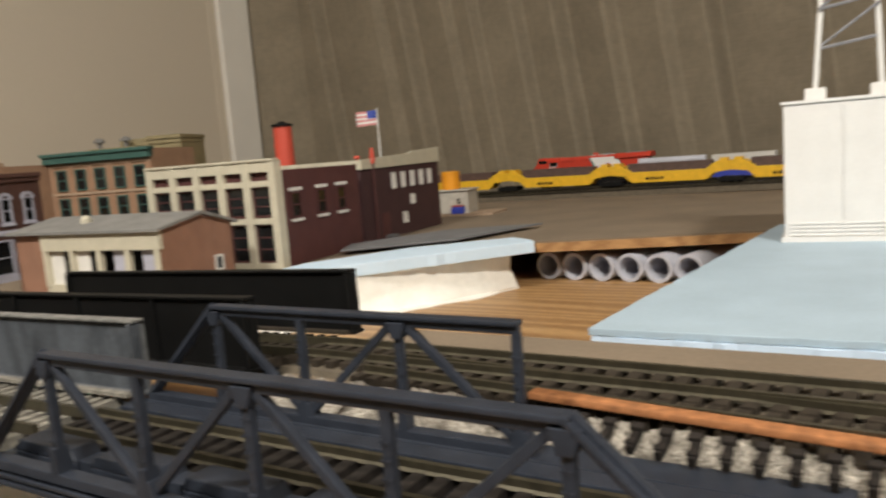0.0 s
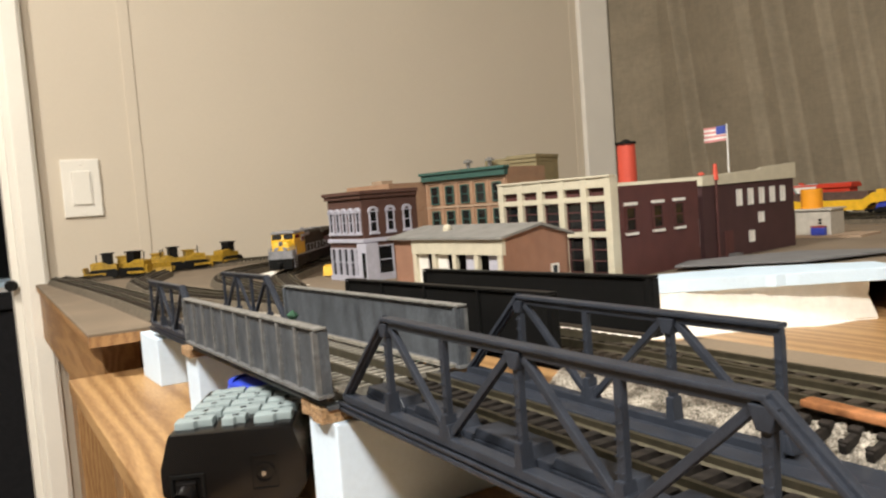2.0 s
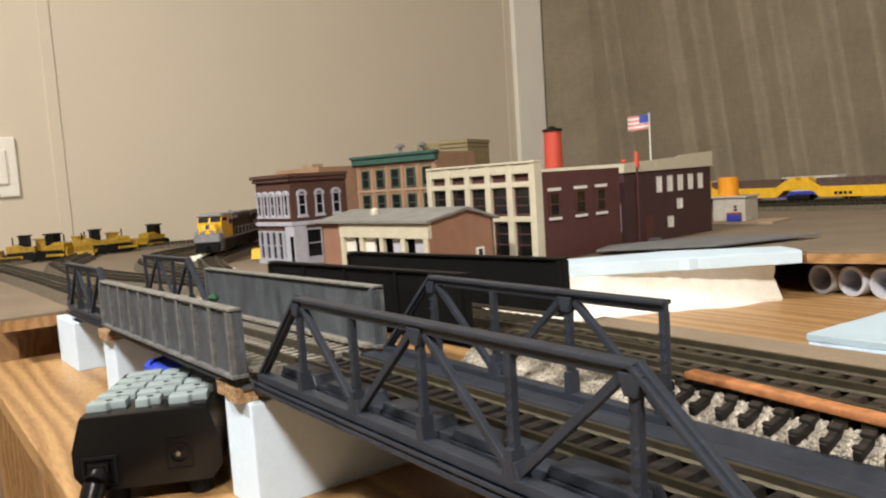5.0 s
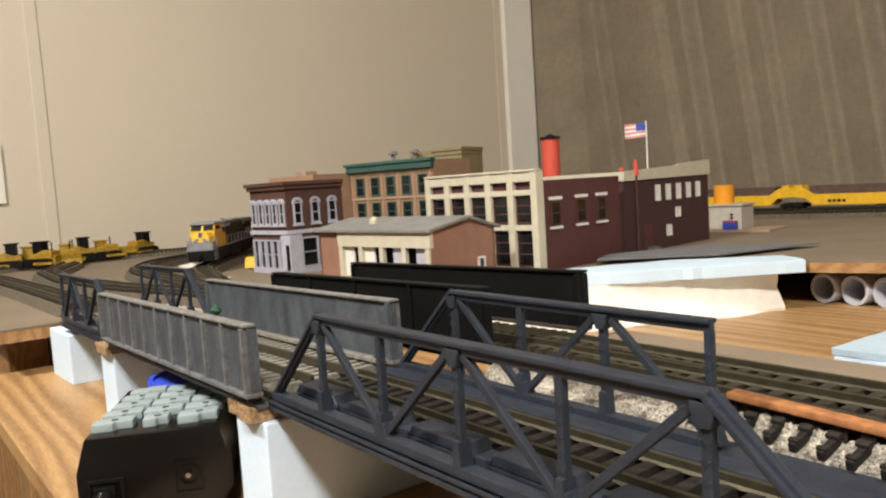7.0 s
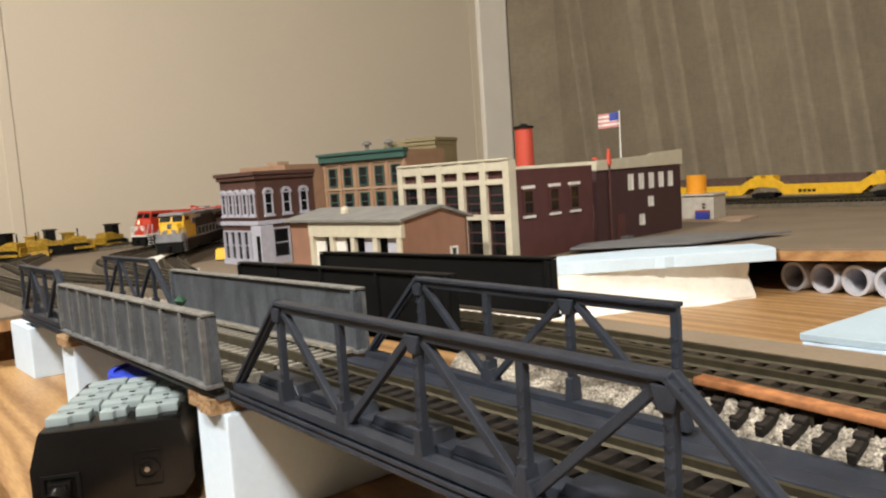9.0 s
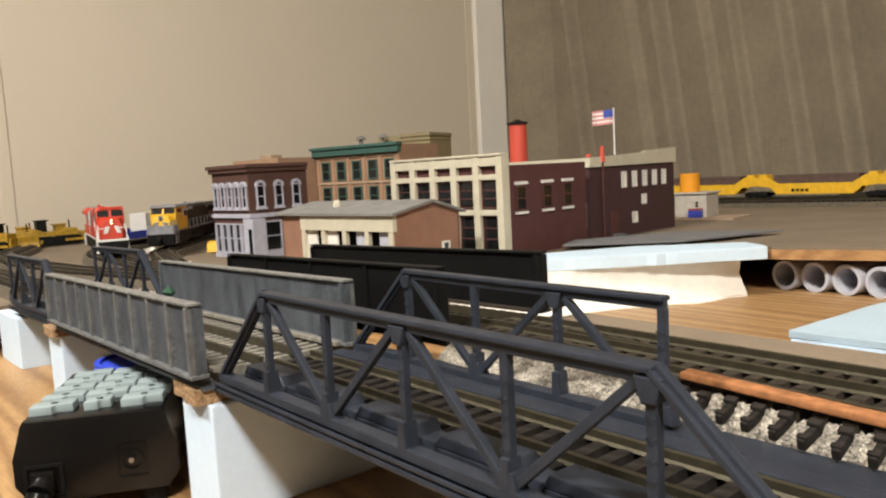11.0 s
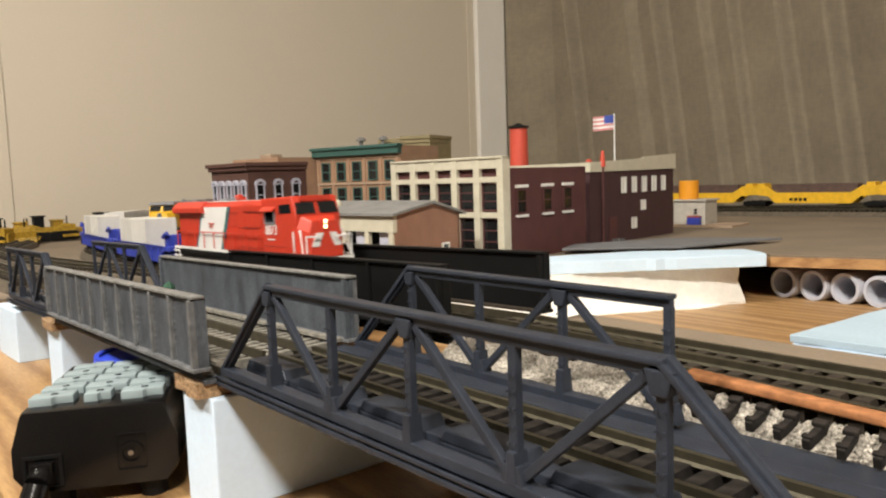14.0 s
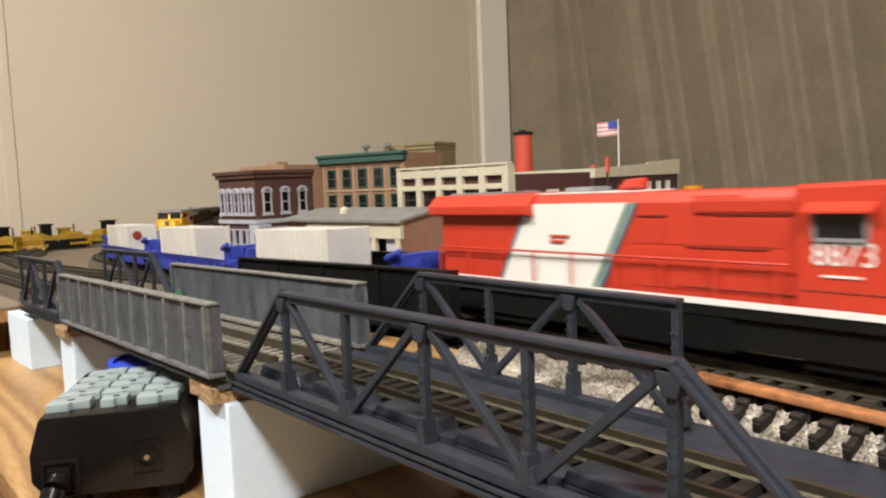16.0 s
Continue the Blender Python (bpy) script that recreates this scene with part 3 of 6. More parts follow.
# ---- bridges ----
PN = 0.0212
def truss(name, label, near_nodes, far_nodes, place, tilt):
    """Pony Warren truss with verticals; node 0 is the left foot. A side is cut off where its nodes end."""
    t = thing(name, label, "railway bridge", place)
    t.matrix_world = Matrix.Translation(place) @ Matrix.Rotation(radians(tilt), 4, "Y")
    ZB, ZT, W = -0.0012, 0.0182, 0.0340
    lo = min(near_nodes[0], far_nodes[0]) * PN
    hi = 6 * PN if near_nodes[1] == 6 else near_nodes[1] * PN
    part("deck_plate", Shape().box(lo - 0.0012, hi + 0.002, -0.0014, W + 0.0045, -0.0044, -0.0032), M_BRIDGE, t, bevel=0.0002)
    part("edge_flange", Shape().box(lo - 0.0012, hi + 0.002, -0.0021, -0.0015, -0.0046, -0.0038).box(lo - 0.0012, hi + 0.002, -0.0021, -0.0015, -0.0032, -0.0026), M_BRIDGE, t, bevel=0.0001)
    part("deck_lip", Shape().box(lo - 0.0012, hi + 0.002, W - 0.0020, W + 0.0045, -0.0032, -0.0022), M_BRIDGE, t, bevel=0.0002)
    for y0, y1 in ((0.0044, 0.0084), (W - 0.0084, W - 0.0044)):
        part("curb", Shape().box(lo, hi, y0, y1, -0.0032, -0.0012), M_BRIDGE, t, bevel=0.0002)
        x = lo + 0.0018 if y0 < W / 2 else hi
        while x < hi - 0.012:
            pr = [(x, -0.0014), (x + 0.0170, -0.0014), (x + 0.0158, 0.0006), (x + 0.0012, 0.0006)]
            part("curb_block", Shape().prism(pr, y0 - 0.0008, y1 + 0.0003, "y"), M_BRIDGE, t, bevel=0.0003)
            part("curb_foot", Shape().prism([(x, -0.0031), (x + 0.0170, -0.0031), (x + 0.0170, -0.0015), (x, -0.0015)], y0 - 0.0009, y0 - 0.0001, "y"), M_BRIDGE, t, bevel=0.0002)
            x += PN
    for y, (a, e) in ((0.0, near_nodes), (W, far_nodes)):
        top = lambda i: (i * PN, y, ZT)
        bot = lambda i: (i * PN, y, ZB)
        t0, t1 = max(1, a), min(5, e)
        ext0 = -0.0002 if a <= 1 else 0.0
        part("top_chord", Shape().bar((t0 * PN + ext0, y, ZT), (t1 * PN + 0.0006, y, ZT), 0.0026, 0.0008).bar((t0 * PN + ext0, y, ZT - 0.0010), (t1 * PN + 0.0006, y, ZT - 0.0010), 0.0013, 0.0014), M_BRIDGE, t, bevel=0.00025)
        part("bottom_chord", Shape().bar((a * PN - 0.0006, y, ZB - 0.0004), (e * PN + 0.0006, y, ZB - 0.0004), 0.0026, 0.0018), M_BRIDGE, t, bevel=0.00025)
        for i in range(a, e):
            p, q = (top(i), bot(i + 1)) if i % 2 else (bot(i), top(i + 1))
            if i in (0, 5):
                n = "end_post"
                sh = Shape().bar(p, q, 0.0026, 0.0008, (0.4, 0, 1)).bar(p, q, 0.0012, 0.0020, (0.4, 0, 1))
            else:
                n = "diagonal"
                sh = Shape().bar(p, q, 0.0013, 0.0013, (0, 0, 1))
            part(n, sh, M_BRIDGE, t, bevel=0.0002)
        for i in range(max(1, a), min(5, e) + 1):
            sh = Shape().bar((i * PN, y, ZB), (i * PN, y, ZT - 0.0015), 0.0013, 0.0014, (1, 0, 0)).prism([(i * PN - 0.0010, ZB), (i * PN + 0.0010, ZB), (i * PN + 0.0007, ZB + 0.0045), (i * PN - 0.0007, ZB + 0.0045)], y - 0.0013, y + 0.0013, "y")
            part("vertical", sh, M_BRIDGE, t, bevel=0.0002)
            zc = ZT - 0.0022 if i % 2 else ZB + 0.0012
            hw = 0.0018 if i % 2 else 0.0022
            if i % 2 == 0:
                zc2 = 0.0016
                part("gusset", Shape().prism([(i * PN - hw, zc - 0.0014), (i * PN + hw, zc - 0.0014), (i * PN + hw * 0.55, zc + zc2), (i * PN - hw * 0.55, zc + zc2)], y - 0.0012, y + 0.0012, "y"), M_BRIDGE, t, bevel=0.0002)
            else:
                part("gusset", Shape().prism([(i * PN - hw * 0.5, zc - 0.0014), (i * PN + hw * 0.5, zc - 0.0014), (i * PN + hw, zc + 0.0014), (i * PN - hw, zc + 0.0014)], y - 0.0012, y + 0.0012, "y"), M_BRIDGE, t, bevel=0.0002)
            rv = Shape()
            for k in range(5):
                for sx in (-0.0005, 0.0005):
                    zz = ZB + 0.0055 + k * 0.0022
                    rv.rod((i * PN + sx, y - 0.0011, zz), (i * PN + sx, y - 0.0008, zz), 0.00016, 5)
            part("riveting", rv, M_BRIDGE, t, kind="stuff")
    return t

TX, TY = -0.1341, 0.0629
truss("truss_bridge", "blue-grey plastic pony truss bridge, one side broken off short", (0, 6), (0, 4), at(TX, TY, 1.0), 0)

def girder_bridge(name, label, place, turn, tilt, body, flange, rib, ties, half, length=0.1235, plates=(0, 1), ribs=10):
    """Two plate girders with ribs and flanges; it runs towards -x from its right end."""
    g = thing(name, label, "railway bridge", place)
    g.matrix_world = Matrix.Translation(place) @ Matrix.Rotation(radians(turn), 4, "Z") @ Matrix.Rotation(radians(tilt), 4, "Y")
    for sd in plates:
        y = (-half, half)[sd]
        o = -1 if sd == 0 else 1
        pl = part("girder_plate", Shape().box(-length, 0, y - 0.0006, y + 0.0006, -0.0010, 0.0134), body, g)
        if ribs > 5:
            rv = Shape()
            for i in range(ribs):
                for k in range(9):
                    for e in (0.0014, 0.0110):
                        rx_ = -length + 0.0008 + (length - 0.0016) * i / ribs + e
                        rv.rod((rx_, y + o * 0.0006, 0.0002 + k * 0.0015), (rx_, y + o * 0.0009, 0.0002 + k * 0.0015), 0.00022, 5)
            part("riveting", rv, rib, pl, kind="stuff")
        part("top_flange", Shape().box(-length - 0.0004, 0.0004, y - 0.0015, y + 0.0015, 0.0136, 0.0142), flange, pl, bevel=0.0002)
        part("bottom_flange", Shape().box(-length - 0.0004, 0.0004, y - 0.0020, y + 0.0020, -0.0019, -0.0010), rib, pl, bevel=0.0002)
        for i in range(ribs + 1):
            x = -length + 0.0008 + (length - 0.0016) * i / ribs
            for s2 in (-1, 1):
                wd = 0.0019 if i in (0, ribs) else 0.0015 if s2 == o else 0.00035
                part("rib", Shape().box(x - 0.0006, x + 0.0006, min(y, y + s2 * wd), max(y, y + s2 * wd), -0.0010, 0.0134), rib if s2 == o else body, pl, bevel=0.00015)
    part("deck_plate", Shape().box(-length, 0, -half + 0.0004, half - 0.0004, -0.0048, -0.0040), body, g)
    for yy in (-half + 0.004, half - 0.004):
        part("guard_timber", Shape().box(-length, 0, yy - 0.0008, yy + 0.0008, -0.0012, -0.0004), ties, g)
    tie = None
    n = int(length / 0.0040)
    for i in range(n):
        m = Matrix.Translation(Vector((-length + 0.002 + i * 0.0040, 0, 0)) * U)
        if tie is None:
            tie = part("tie", Shape().box(-0.0010, 0.0010, -half + 0.0026, half - 0.0026, -0.0040, -0.0020), ties, g)
            tie.matrix_basis = m
        else:
            same(tie, "tie", g, m)
    for yy in (-0.0048, 0.0048):
        part("rail", Shape().bar((-length, yy, -0.0009), (0.0, yy, -0.0009), 0.0009, 0.0020), M_RAIL, g)
    return g
girder_bridge("girder_bridge", "weathered grey plate girder bridge with ribbed sides", at(-0.1355, 0.0770, 1.0005), 0.0, -1.0, M_GIRDER, M_GIRDER_TOP, M_GIRDER_RIB, M_TIE_GREY, 0.0190)
truss("truss_bridge", "blue-grey plastic pony truss bridge piece, sawn off at one end", (2, 6), (2, 6), at(-0.2600 - 6 * PN, TY - 0.001, rz(-0.26) - 0.0035), -1.0)
girder_bridge("girder_bridge", "plain black plate girder bridge", at(-0.1155, 0.1260, 1.0032), -2.2, -1.6, M_BLACK, M_BLACK, M_BLACK, M_TIE_BROWN, 0.0168, length=0.1235, plates=(0, 1), ribs=4)

# ---- tracks ----
BACK_Y, BEND = 0.7470, 0.13
LINE = [(0.60, 0.1130), (0.20, 0.1145), (0.0, 0.1216), (-0.10, 0.1255), (-0.20, 0.1293), (-0.262, 0.1320), (-0.33, 0.1362), (-0.40, 0.1414), (-0.465, 0.1472), (-0.52, 0.1512), (-0.575, 0.1605), (-0.625, 0.1830), (-0.664, 0.2200), (-0.690, 0.2650)]


def smooth_line(pts, n=14):
    """A curve through the points, finely divided."""
    out = []
    for i in range(len(pts) - 1):
        p0, p1, p2, p3 = (Vector(pts[max(0, min(len(pts) - 1, j))]) for j in (i - 1, i, i + 1, i + 2))
        for k in range(n):
            a = k / n
            out.append(0.5 * ((2 * p1) + (p2 - p0) * a + (2 * p0 - 5 * p1 + 4 * p2 - p3) * a * a + (3 * p1 - p0 - 3 * p2 + p3) * a ** 3))
    return out + [Vector(pts[-1])]


WAY = smooth_line(LINE)
d_ = (WAY[-1] - WAY[-2]).normalized()
c_ = WAY[-1] + Vector((d_.y, -d_.x)) * BEND
th0 = math.atan2((WAY[-1] - c_).y, (WAY[-1] - c_).x) % (2 * math.pi)
for k in range(1, 25):
    th = th0 + (math.pi - th0) * k / 24
    WAY.append(c_ + Vector((math.cos(th), math.sin(th))) * BEND)
xl = WAY[-1].x
WAY.append(Vector((xl, BACK_Y - BEND)))
for k in range(1, 25):
    th = math.pi - math.pi / 2 * k / 24
    WAY.append(Vector((xl + BEND, BACK_Y - BEND)) + Vector((math.cos(th), math.sin(th))) * BEND)
WAY.append(Vector((0.9, BACK_Y)))
# distances along the way, 0 where it crosses x = 0, falling backwards
DIST = [0.0]
for p, q in zip(WAY, WAY[1:]):
    DIST.append(DIST[-1] - (q - p).length)
zero = next(i for i, p in enumerate(WAY) if p.x <= 0)
DIST = [d - DIST[zero] for d in DIST]


def along(s):
    """The place on the loop at the distance s; near the front s is about x."""
    for i in range(len(WAY) - 1):
        if DIST[i + 1] <= s:
            a = (DIST[i] - s) / (DIST[i] - DIST[i + 1])
            p = WAY[i] + (WAY[i + 1] - WAY[i]) * a
            return p.x, p.y
    return WAY[-1].x, WAY[-1].y


def resample(pts, step):
    out, acc = [Vector(pts[0])], 0.0
    for p, q in zip(pts, pts[1:]):
        p, q = Vector(p), Vector(q)
        d = (q - p).length
        while acc + d >= step:
            p = p + (q - p).normalized() * (step - acc)
            d = (q - p).length
            acc = 0.0
            out.append(p.copy())
        acc += d
    return out


def track(label, pts, rail_mat=M_RAIL, tie_mat=M_TIE_BROWN, zoff=0.0, ties=True, separate=False, bed=True, falls=False):
    """Two rails on ties along a line; heights follow the deck."""
    t = thing("railway_track", label, "railway track", Vector((0, 0, 1)), group="railway tracks")
    P = resample([(x, y, 0) for x, y in pts], 0.0042)
    tie_shape, first = Shape(), None
    if bed:
        rb_v, rb_f = [], []
        for i, p in enumerate(P):
            d = (P[min(i + 1, len(P) - 1)] - P[max(i - 1, 0)]).normalized()
            nrm = Vector((-d.y, d.x, 0))
            z = (mz(p.x, p.y) if falls else rz(p.x)) - 1 + zoff
            for off, zz in ((-0.0125, -0.0098 if falls else -0.0078), (-0.0100, -0.0030), (0.0100, -0.0030), (0.0125, -0.0098 if falls else -0.0078)):
                q = p + nrm * off
                rb_v.append((q.x, q.y, z + zz))
        n = len(P)
        rb_f = [(i * 4 + k, i * 4 + (k + 1) % 4, i * 4 + 4 + (k + 1) % 4, i * 4 + 4 + k) for i in range(n - 1) for k in range(4)] + [(0, 1, 2, 3), (n * 4 - 1, n * 4 - 2, n * 4 - 3, n * 4 - 4)]
        part("roadbed", Shape().add(rb_v, rb_f), M_BED, t, "dark earth-brown roadbed")
    rails = [[], []]
    for i, p in enumerate(P):
        d = (P[min(i + 1, len(P) - 1)] - P[max(i - 1, 0)]).normalized()
        nrm = Vector((-d.y, d.x, 0))
        z = (mz(p.x, p.y) if falls else rz(p.x)) - 1 + zoff
        for k, sg in ((0, -1), (1, 1)):
            c = p + nrm * sg * 0.0048
            rails[k].append((c, nrm, z))
        if ties and separate:
            m = Matrix.Translation(Vector((p.x, p.y, z)) * U) @ Matrix.Rotation(math.atan2(d.y, d.x), 4, "Z")
            if first is None:
                first = part("tie", Shape().box(-0.0011, 0.0011, -0.0082, 0.0082, -0.0034, -0.0015), tie_mat, t)
                first.matrix_basis = m
            else:
                same(first, "tie", t, m)
        elif ties:
            a, b = p - nrm * 0.0082, p + nrm * 0.0082
            tie_shape.bar((a.x, a.y, z - 0.0026), (b.x, b.y, z - 0.0026), 0.0022, 0.0022)
    for r in rails:
        s = Shape()
        vs, fs = [], []
        for c, nrm, z in r:
            for off, zz in ((-0.0008, -0.0016), (0.0008, -0.0016), (0.0003, -0.0012), (0.00048, 0.0), (-0.00048, 0.0), (-0.0003, -0.0012)):
                q = c + nrm * off
                vs.append((q.x, q.y, z + zz))
        n = len(r)
        for i in range(n - 1):
            for k in range(6):
                fs.append((i * 6 + k, i * 6 + (k + 1) % 6, i * 6 + 6 + (k + 1) % 6, i * 6 + 6 + k))
        s.add(vs, fs)
        part("rail", s, rail_mat, t)
    if ties and not separate:
        part("tie_run", tie_shape, tie_mat, t, kind="stuff")
    return t


track("weathered rails with black ties on the truss bridge", [(-0.1355, TY + 0.0170), (0.20, TY + 0.0170)], tie_mat=M_TIE, separate=True, bed=False)
track("weathered rails with brown ties leaving the black bridge", [along(-0.1160 + 0.02 * i) for i in range(33)], separate=False, falls=True)
loop = [along(s) for s in [-0.236 - 0.01 * i for i in range(238)]]
track("weathered rails of a turnout beside the rusty siding", [(-0.0915, 0.1196), (-0.0436, 0.1150), (0.0035, 0.1105), (0.256, 0.1030)], zoff=-0.0004, bed=False, falls=True)
track("dark curved track leading round the layout's end", loop, falls=True)
track("dark track crossing the far deck from the small truss", [(-0.384, TY + 0.016), (-0.50, 0.078), (-0.62, 0.075), (-0.84, 0.066)], tie_mat=M_TIE_BROWN)
sp = [(-0.30, 0.135), (-0.36, 0.128), (-0.44, 0.113), (-0.55, 0.104), (-0.66, 0.112), (-0.76, 0.15)]
track("dark siding swinging towards the wall", sp)
spur = [(-0.415, 0.1570), (-0.46, 0.1690), (-0.515, 0.1860), (-0.56, 0.2148), (-0.60, 0.2439), (-0.64, 0.273), (-0.68, 0.302), (-0.74, 0.345)]
track("dark spur holding the parked yellow engine", spur)
track("dark siding under the dull red engine", [(-0.515, 0.330), (-0.60, 0.318), (-0.70, 0.304)])
track("straight siding holding the yellow flat cars", [(-0.45, 0.695), (0.5, 0.695)])
track("back siding behind the flat cars", [(-0.30, 0.800), (0.6, 0.800)])
track("dark siding along the wall under the diggers", [(-0.79, 0.075), (-0.82, 0.12), (-0.825, 0.24), (-0.80, 0.34), (-0.79, 0.5)], zoff=-0.001)

# sidings with the rusty rail: tie ends in loose gravel
sd = thing("rusty_siding", "rust-brown rail with black tie ends in loose gravel", "railway track", Vector((0, 0, 1)))
part("rail", Shape().bar((-0.0523, 0.1074, 0.0037), (0.060, 0.1006, 0.0015), 0.0030, 0.0013), M_RUST, sd, "rust-brown rail", bevel=0.0004)
first = None
rnd = random.Random(4)
for i in range(26):
    x = -0.0560 + i * 0.0044
    yy = 0.1078 - 0.0605 * (x + 0.0523)
    m = Matrix.Translation(Vector((x, yy - 0.0042 + rnd.uniform(-0.0005, 0.0005), 0.0008 - 0.0196 * (x + 0.0523))) * U) @ Matrix.Rotation(radians(rnd.uniform(-4, 4)), 4, "Z") @ Matrix.Rotation(radians(14), 4, "X")
    if first is None:
        first = part("tie", Shape().box(-0.0006, 0.0006, -0.0026, 0.0036, -0.0014, 0.0002).box(-0.0010, 0.0010, 0.0012, 0.0026, 0.0001, 0.0009).box(-0.0008, 0.0008, -0.0022, -0.0012, 0.0001, 0.0006), M_TIE, sd, bevel=0.0002)
        first.matrix_basis = m
    else:
        same(first, "tie", sd, m)
gv = Shape()
rnd = random.Random(9)
for i in range(26000):
    x = rnd.uniform(-0.112, 0.03)
    a_ = rnd.random()
    top_ = 0.1090 if x < -0.0523 else 0.1072 - 0.0605 * (x + 0.0523)
    y = 0.1022 + (top_ - 0.1022) * a_ - 0.004 * max(0.0, x + 0.004) / 0.03
    lump = 0.0012 * noise.noise(Vector((x * 260, y * 260, 3.0)))
    z = -0.0040 + 0.0052 * a_ ** 0.7 + lump - 0.012 * max(0.0, x + 0.0523)
    r = rnd.uniform(0.0002, 0.00052)
    z -= rnd.random() * 0.0006
    ph = rnd.uniform(0, 6.28)
    c1, s1 = math.cos(ph), math.sin(ph)
    pts = []
    for dx, dy, dz in ((1, 0, 0), (-1, 0, 0.2), (0, 1, 0), (0.2, -1, 0), (0, 0.1, 0.8), (0, 0, -0.8)):
        pts.append((x + r * (dx * c1 - dy * s1) * rnd.uniform(0.7, 1.2), y + r * (dx * s1 + dy * c1) * rnd.uniform(0.7, 1.2), z + r * dz))
    gv.add(pts, [(0, 2, 4), (2, 1, 4), (1, 3, 4), (3, 0, 4), (2, 0, 5), (1, 2, 5), (3, 1, 5), (0, 3, 5)])
solid("gravel", gv, M_GRAVEL, "loose pale grey gravel ballast", "gravel", Vector((0, 0, 1)), kind="stuff")
gl = Shape()
for i in range(2600):
    x = rnd.uniform(-0.44, -0.30)
    y = 0.112 + rnd.uniform(-0.010, 0.012) + 0.02 * (x + 0.36)
    r = rnd.uniform(0.0004, 0.0009)
    z = gz(x) - 1 + r * 0.4
    gl.add([(x + r, y, z), (x - r, y, z), (x, y + r, z), (x, y - r, z), (x, y, z + r)], [(0, 2, 4), (2, 1, 4), (1, 3, 4), (3, 0, 4)])
solid("gravel", gl, M_GRAVEL, "thin pale gravel along the dark track", "gravel", Vector((0, 0, 1)), kind="stuff")

solid("plaster_spill", Shape().prism(wobble([(-0.250, 0.238), (-0.222, 0.268), (-0.200, 0.312), (-0.182, 0.344), (-0.176, 0.366), (-0.228, 0.282)], 0.008, 0.0018, 12), PLY - 1, PLY - 1 + 0.0006), M_FOAM_CREAM, "dried white plaster spilt along the foam bank", "plaster", Vector((0, 0, 1)))
solid("plaster_patch", Shape().prism(wobble([(-0.615, 0.203), (-0.634, 0.221), (-0.566, 0.206), (-0.505, 0.195), (-0.444, 0.185), (-0.45, 0.178), (-0.493, 0.182), (-0.54, 0.188)], 0.010, 0.0022, 17), 0.0, 0.0014), M_FOAM_CREAM, "dried cream plaster beside the curved track", "plaster", at(0, 0, gz(-0.614)))
# ---- pipes ----
for i in range(6):
    px = -0.1695 + 0.0160 * i
    a, b = at(px, 0.394 - 0.001 * i, PLY + 0.0078), at(px + 0.014, 0.455, PLY + 0.0078)
    p = solid("pipe", Shape(1).tube((0, 0, 0), tuple(b - a), 0.0078 * U, 0.0061 * U, 32), M_PIPE, "grey plastic pipe section lying under the deck edge", "pipe", a, group="grey pipes", smooth=True)

# ---- hand controller ----
CT = thing("hand_controller", "black hand controller with pale grey rubber keys", "controller", at(-0.1575, 0.0435, PLY), -28.0)
H1 = 0.0229
sect = [(-0.0160, 0.0042), (0.0130, 0.0042), (0.0158, 0.0085), (0.0158, 0.0145), (0.0132, H1), (-0.0165, H1), (-0.0190, 0.0145), (-0.0190, 0.0085)]
part("shell", Shape().prism(sect, -0.0445, 0.0, "x"), M_CTRL, CT, bevel=0.0013, smooth=True)
def ctz(x):
    return H1 - 0.001 * (x - 0.002) / 0.064
kk = None
for r in range(5):
    for c in range(3):
        x, y = 0.0075 + r * 0.0074, -0.0112 + c * 0.0096 + 0.0005 * r
        pr = [(-0.0016, -0.0046), (0.0034, -0.0046), (0.0034, 0.0002), (0.0020, 0.0008), (0.0020, 0.0044), (-0.0030, 0.0044), (-0.0030, -0.0004), (-0.0016, -0.0010)]
        m = Matrix.Translation(Vector((-x, y, ctz(x) - 0.0011)) * U) @ Matrix.Rotation(math.atan(0.001 / 0.064), 4, "Y").inverted()
        if kk is None:
            kk = part("key", Shape().prism(pr, 0, 0.0030), M_KEY, CT, "pale grey rubber key", bevel=0.0005, smooth=True)
            kk.matrix_basis = m
        else:
            kk2 = same(kk, "key", CT, m)
            if r == 0 and c == 1:
                kk2.matrix_basis = m @ Matrix.Diagonal((0.9, 0.62, 1, 1))
        if r < 4:
            part("key_legend", Shape().tube((-x + 0.0004, y + 0.0002, ctz(x) + 0.0017), (-x + 0.0004, y + 0.0002, ctz(x) + 0.00198), 0.0008, 0.0004, 12), M_CTRL, CT)
part("jack", Shape().box(-0.0006, 0.0004, 0.0027, 0.0029, 0.0080, 0.0162).box(-0.0006, 0.0004, 0.0087, 0.0089, 0.0080, 0.0162).box(-0.0006, 0.0004, 0.0029, 0.0087, 0.0080, 0.0082).box(-0.0006, 0.0005, 0.0029, 0.0087, 0.0160, 0.0164), M_CTRL, CT)
part("jack_ring", Shape().tube((0.0001, 0.0058, 0.0118), (0.0007, 0.0058, 0.0118), 0.0026, 0.0019, 18), M_CTRL, CT)
part("jack_pin", Shape().rod((-0.0005, 0.0058, 0.0122), (0.0016, 0.0058, 0.0122), 0.0006, 10), M_METAL, CT, "bright metal pin")
part("socket", Shape().box(-0.0006, 0.0005, -0.0165, -0.0085, 0.0060, 0.0062).box(-0.0006, 0.0006, -0.0165, -0.0158, 0.0062, 0.0125).box(-0.0006, 0.0006, -0.0092, -0.0085, 0.0062, 0.0125).box(-0.0006, 0.0006, -0.0165, -0.0085, 0.0125, 0.0132), M_BLACK, CT)
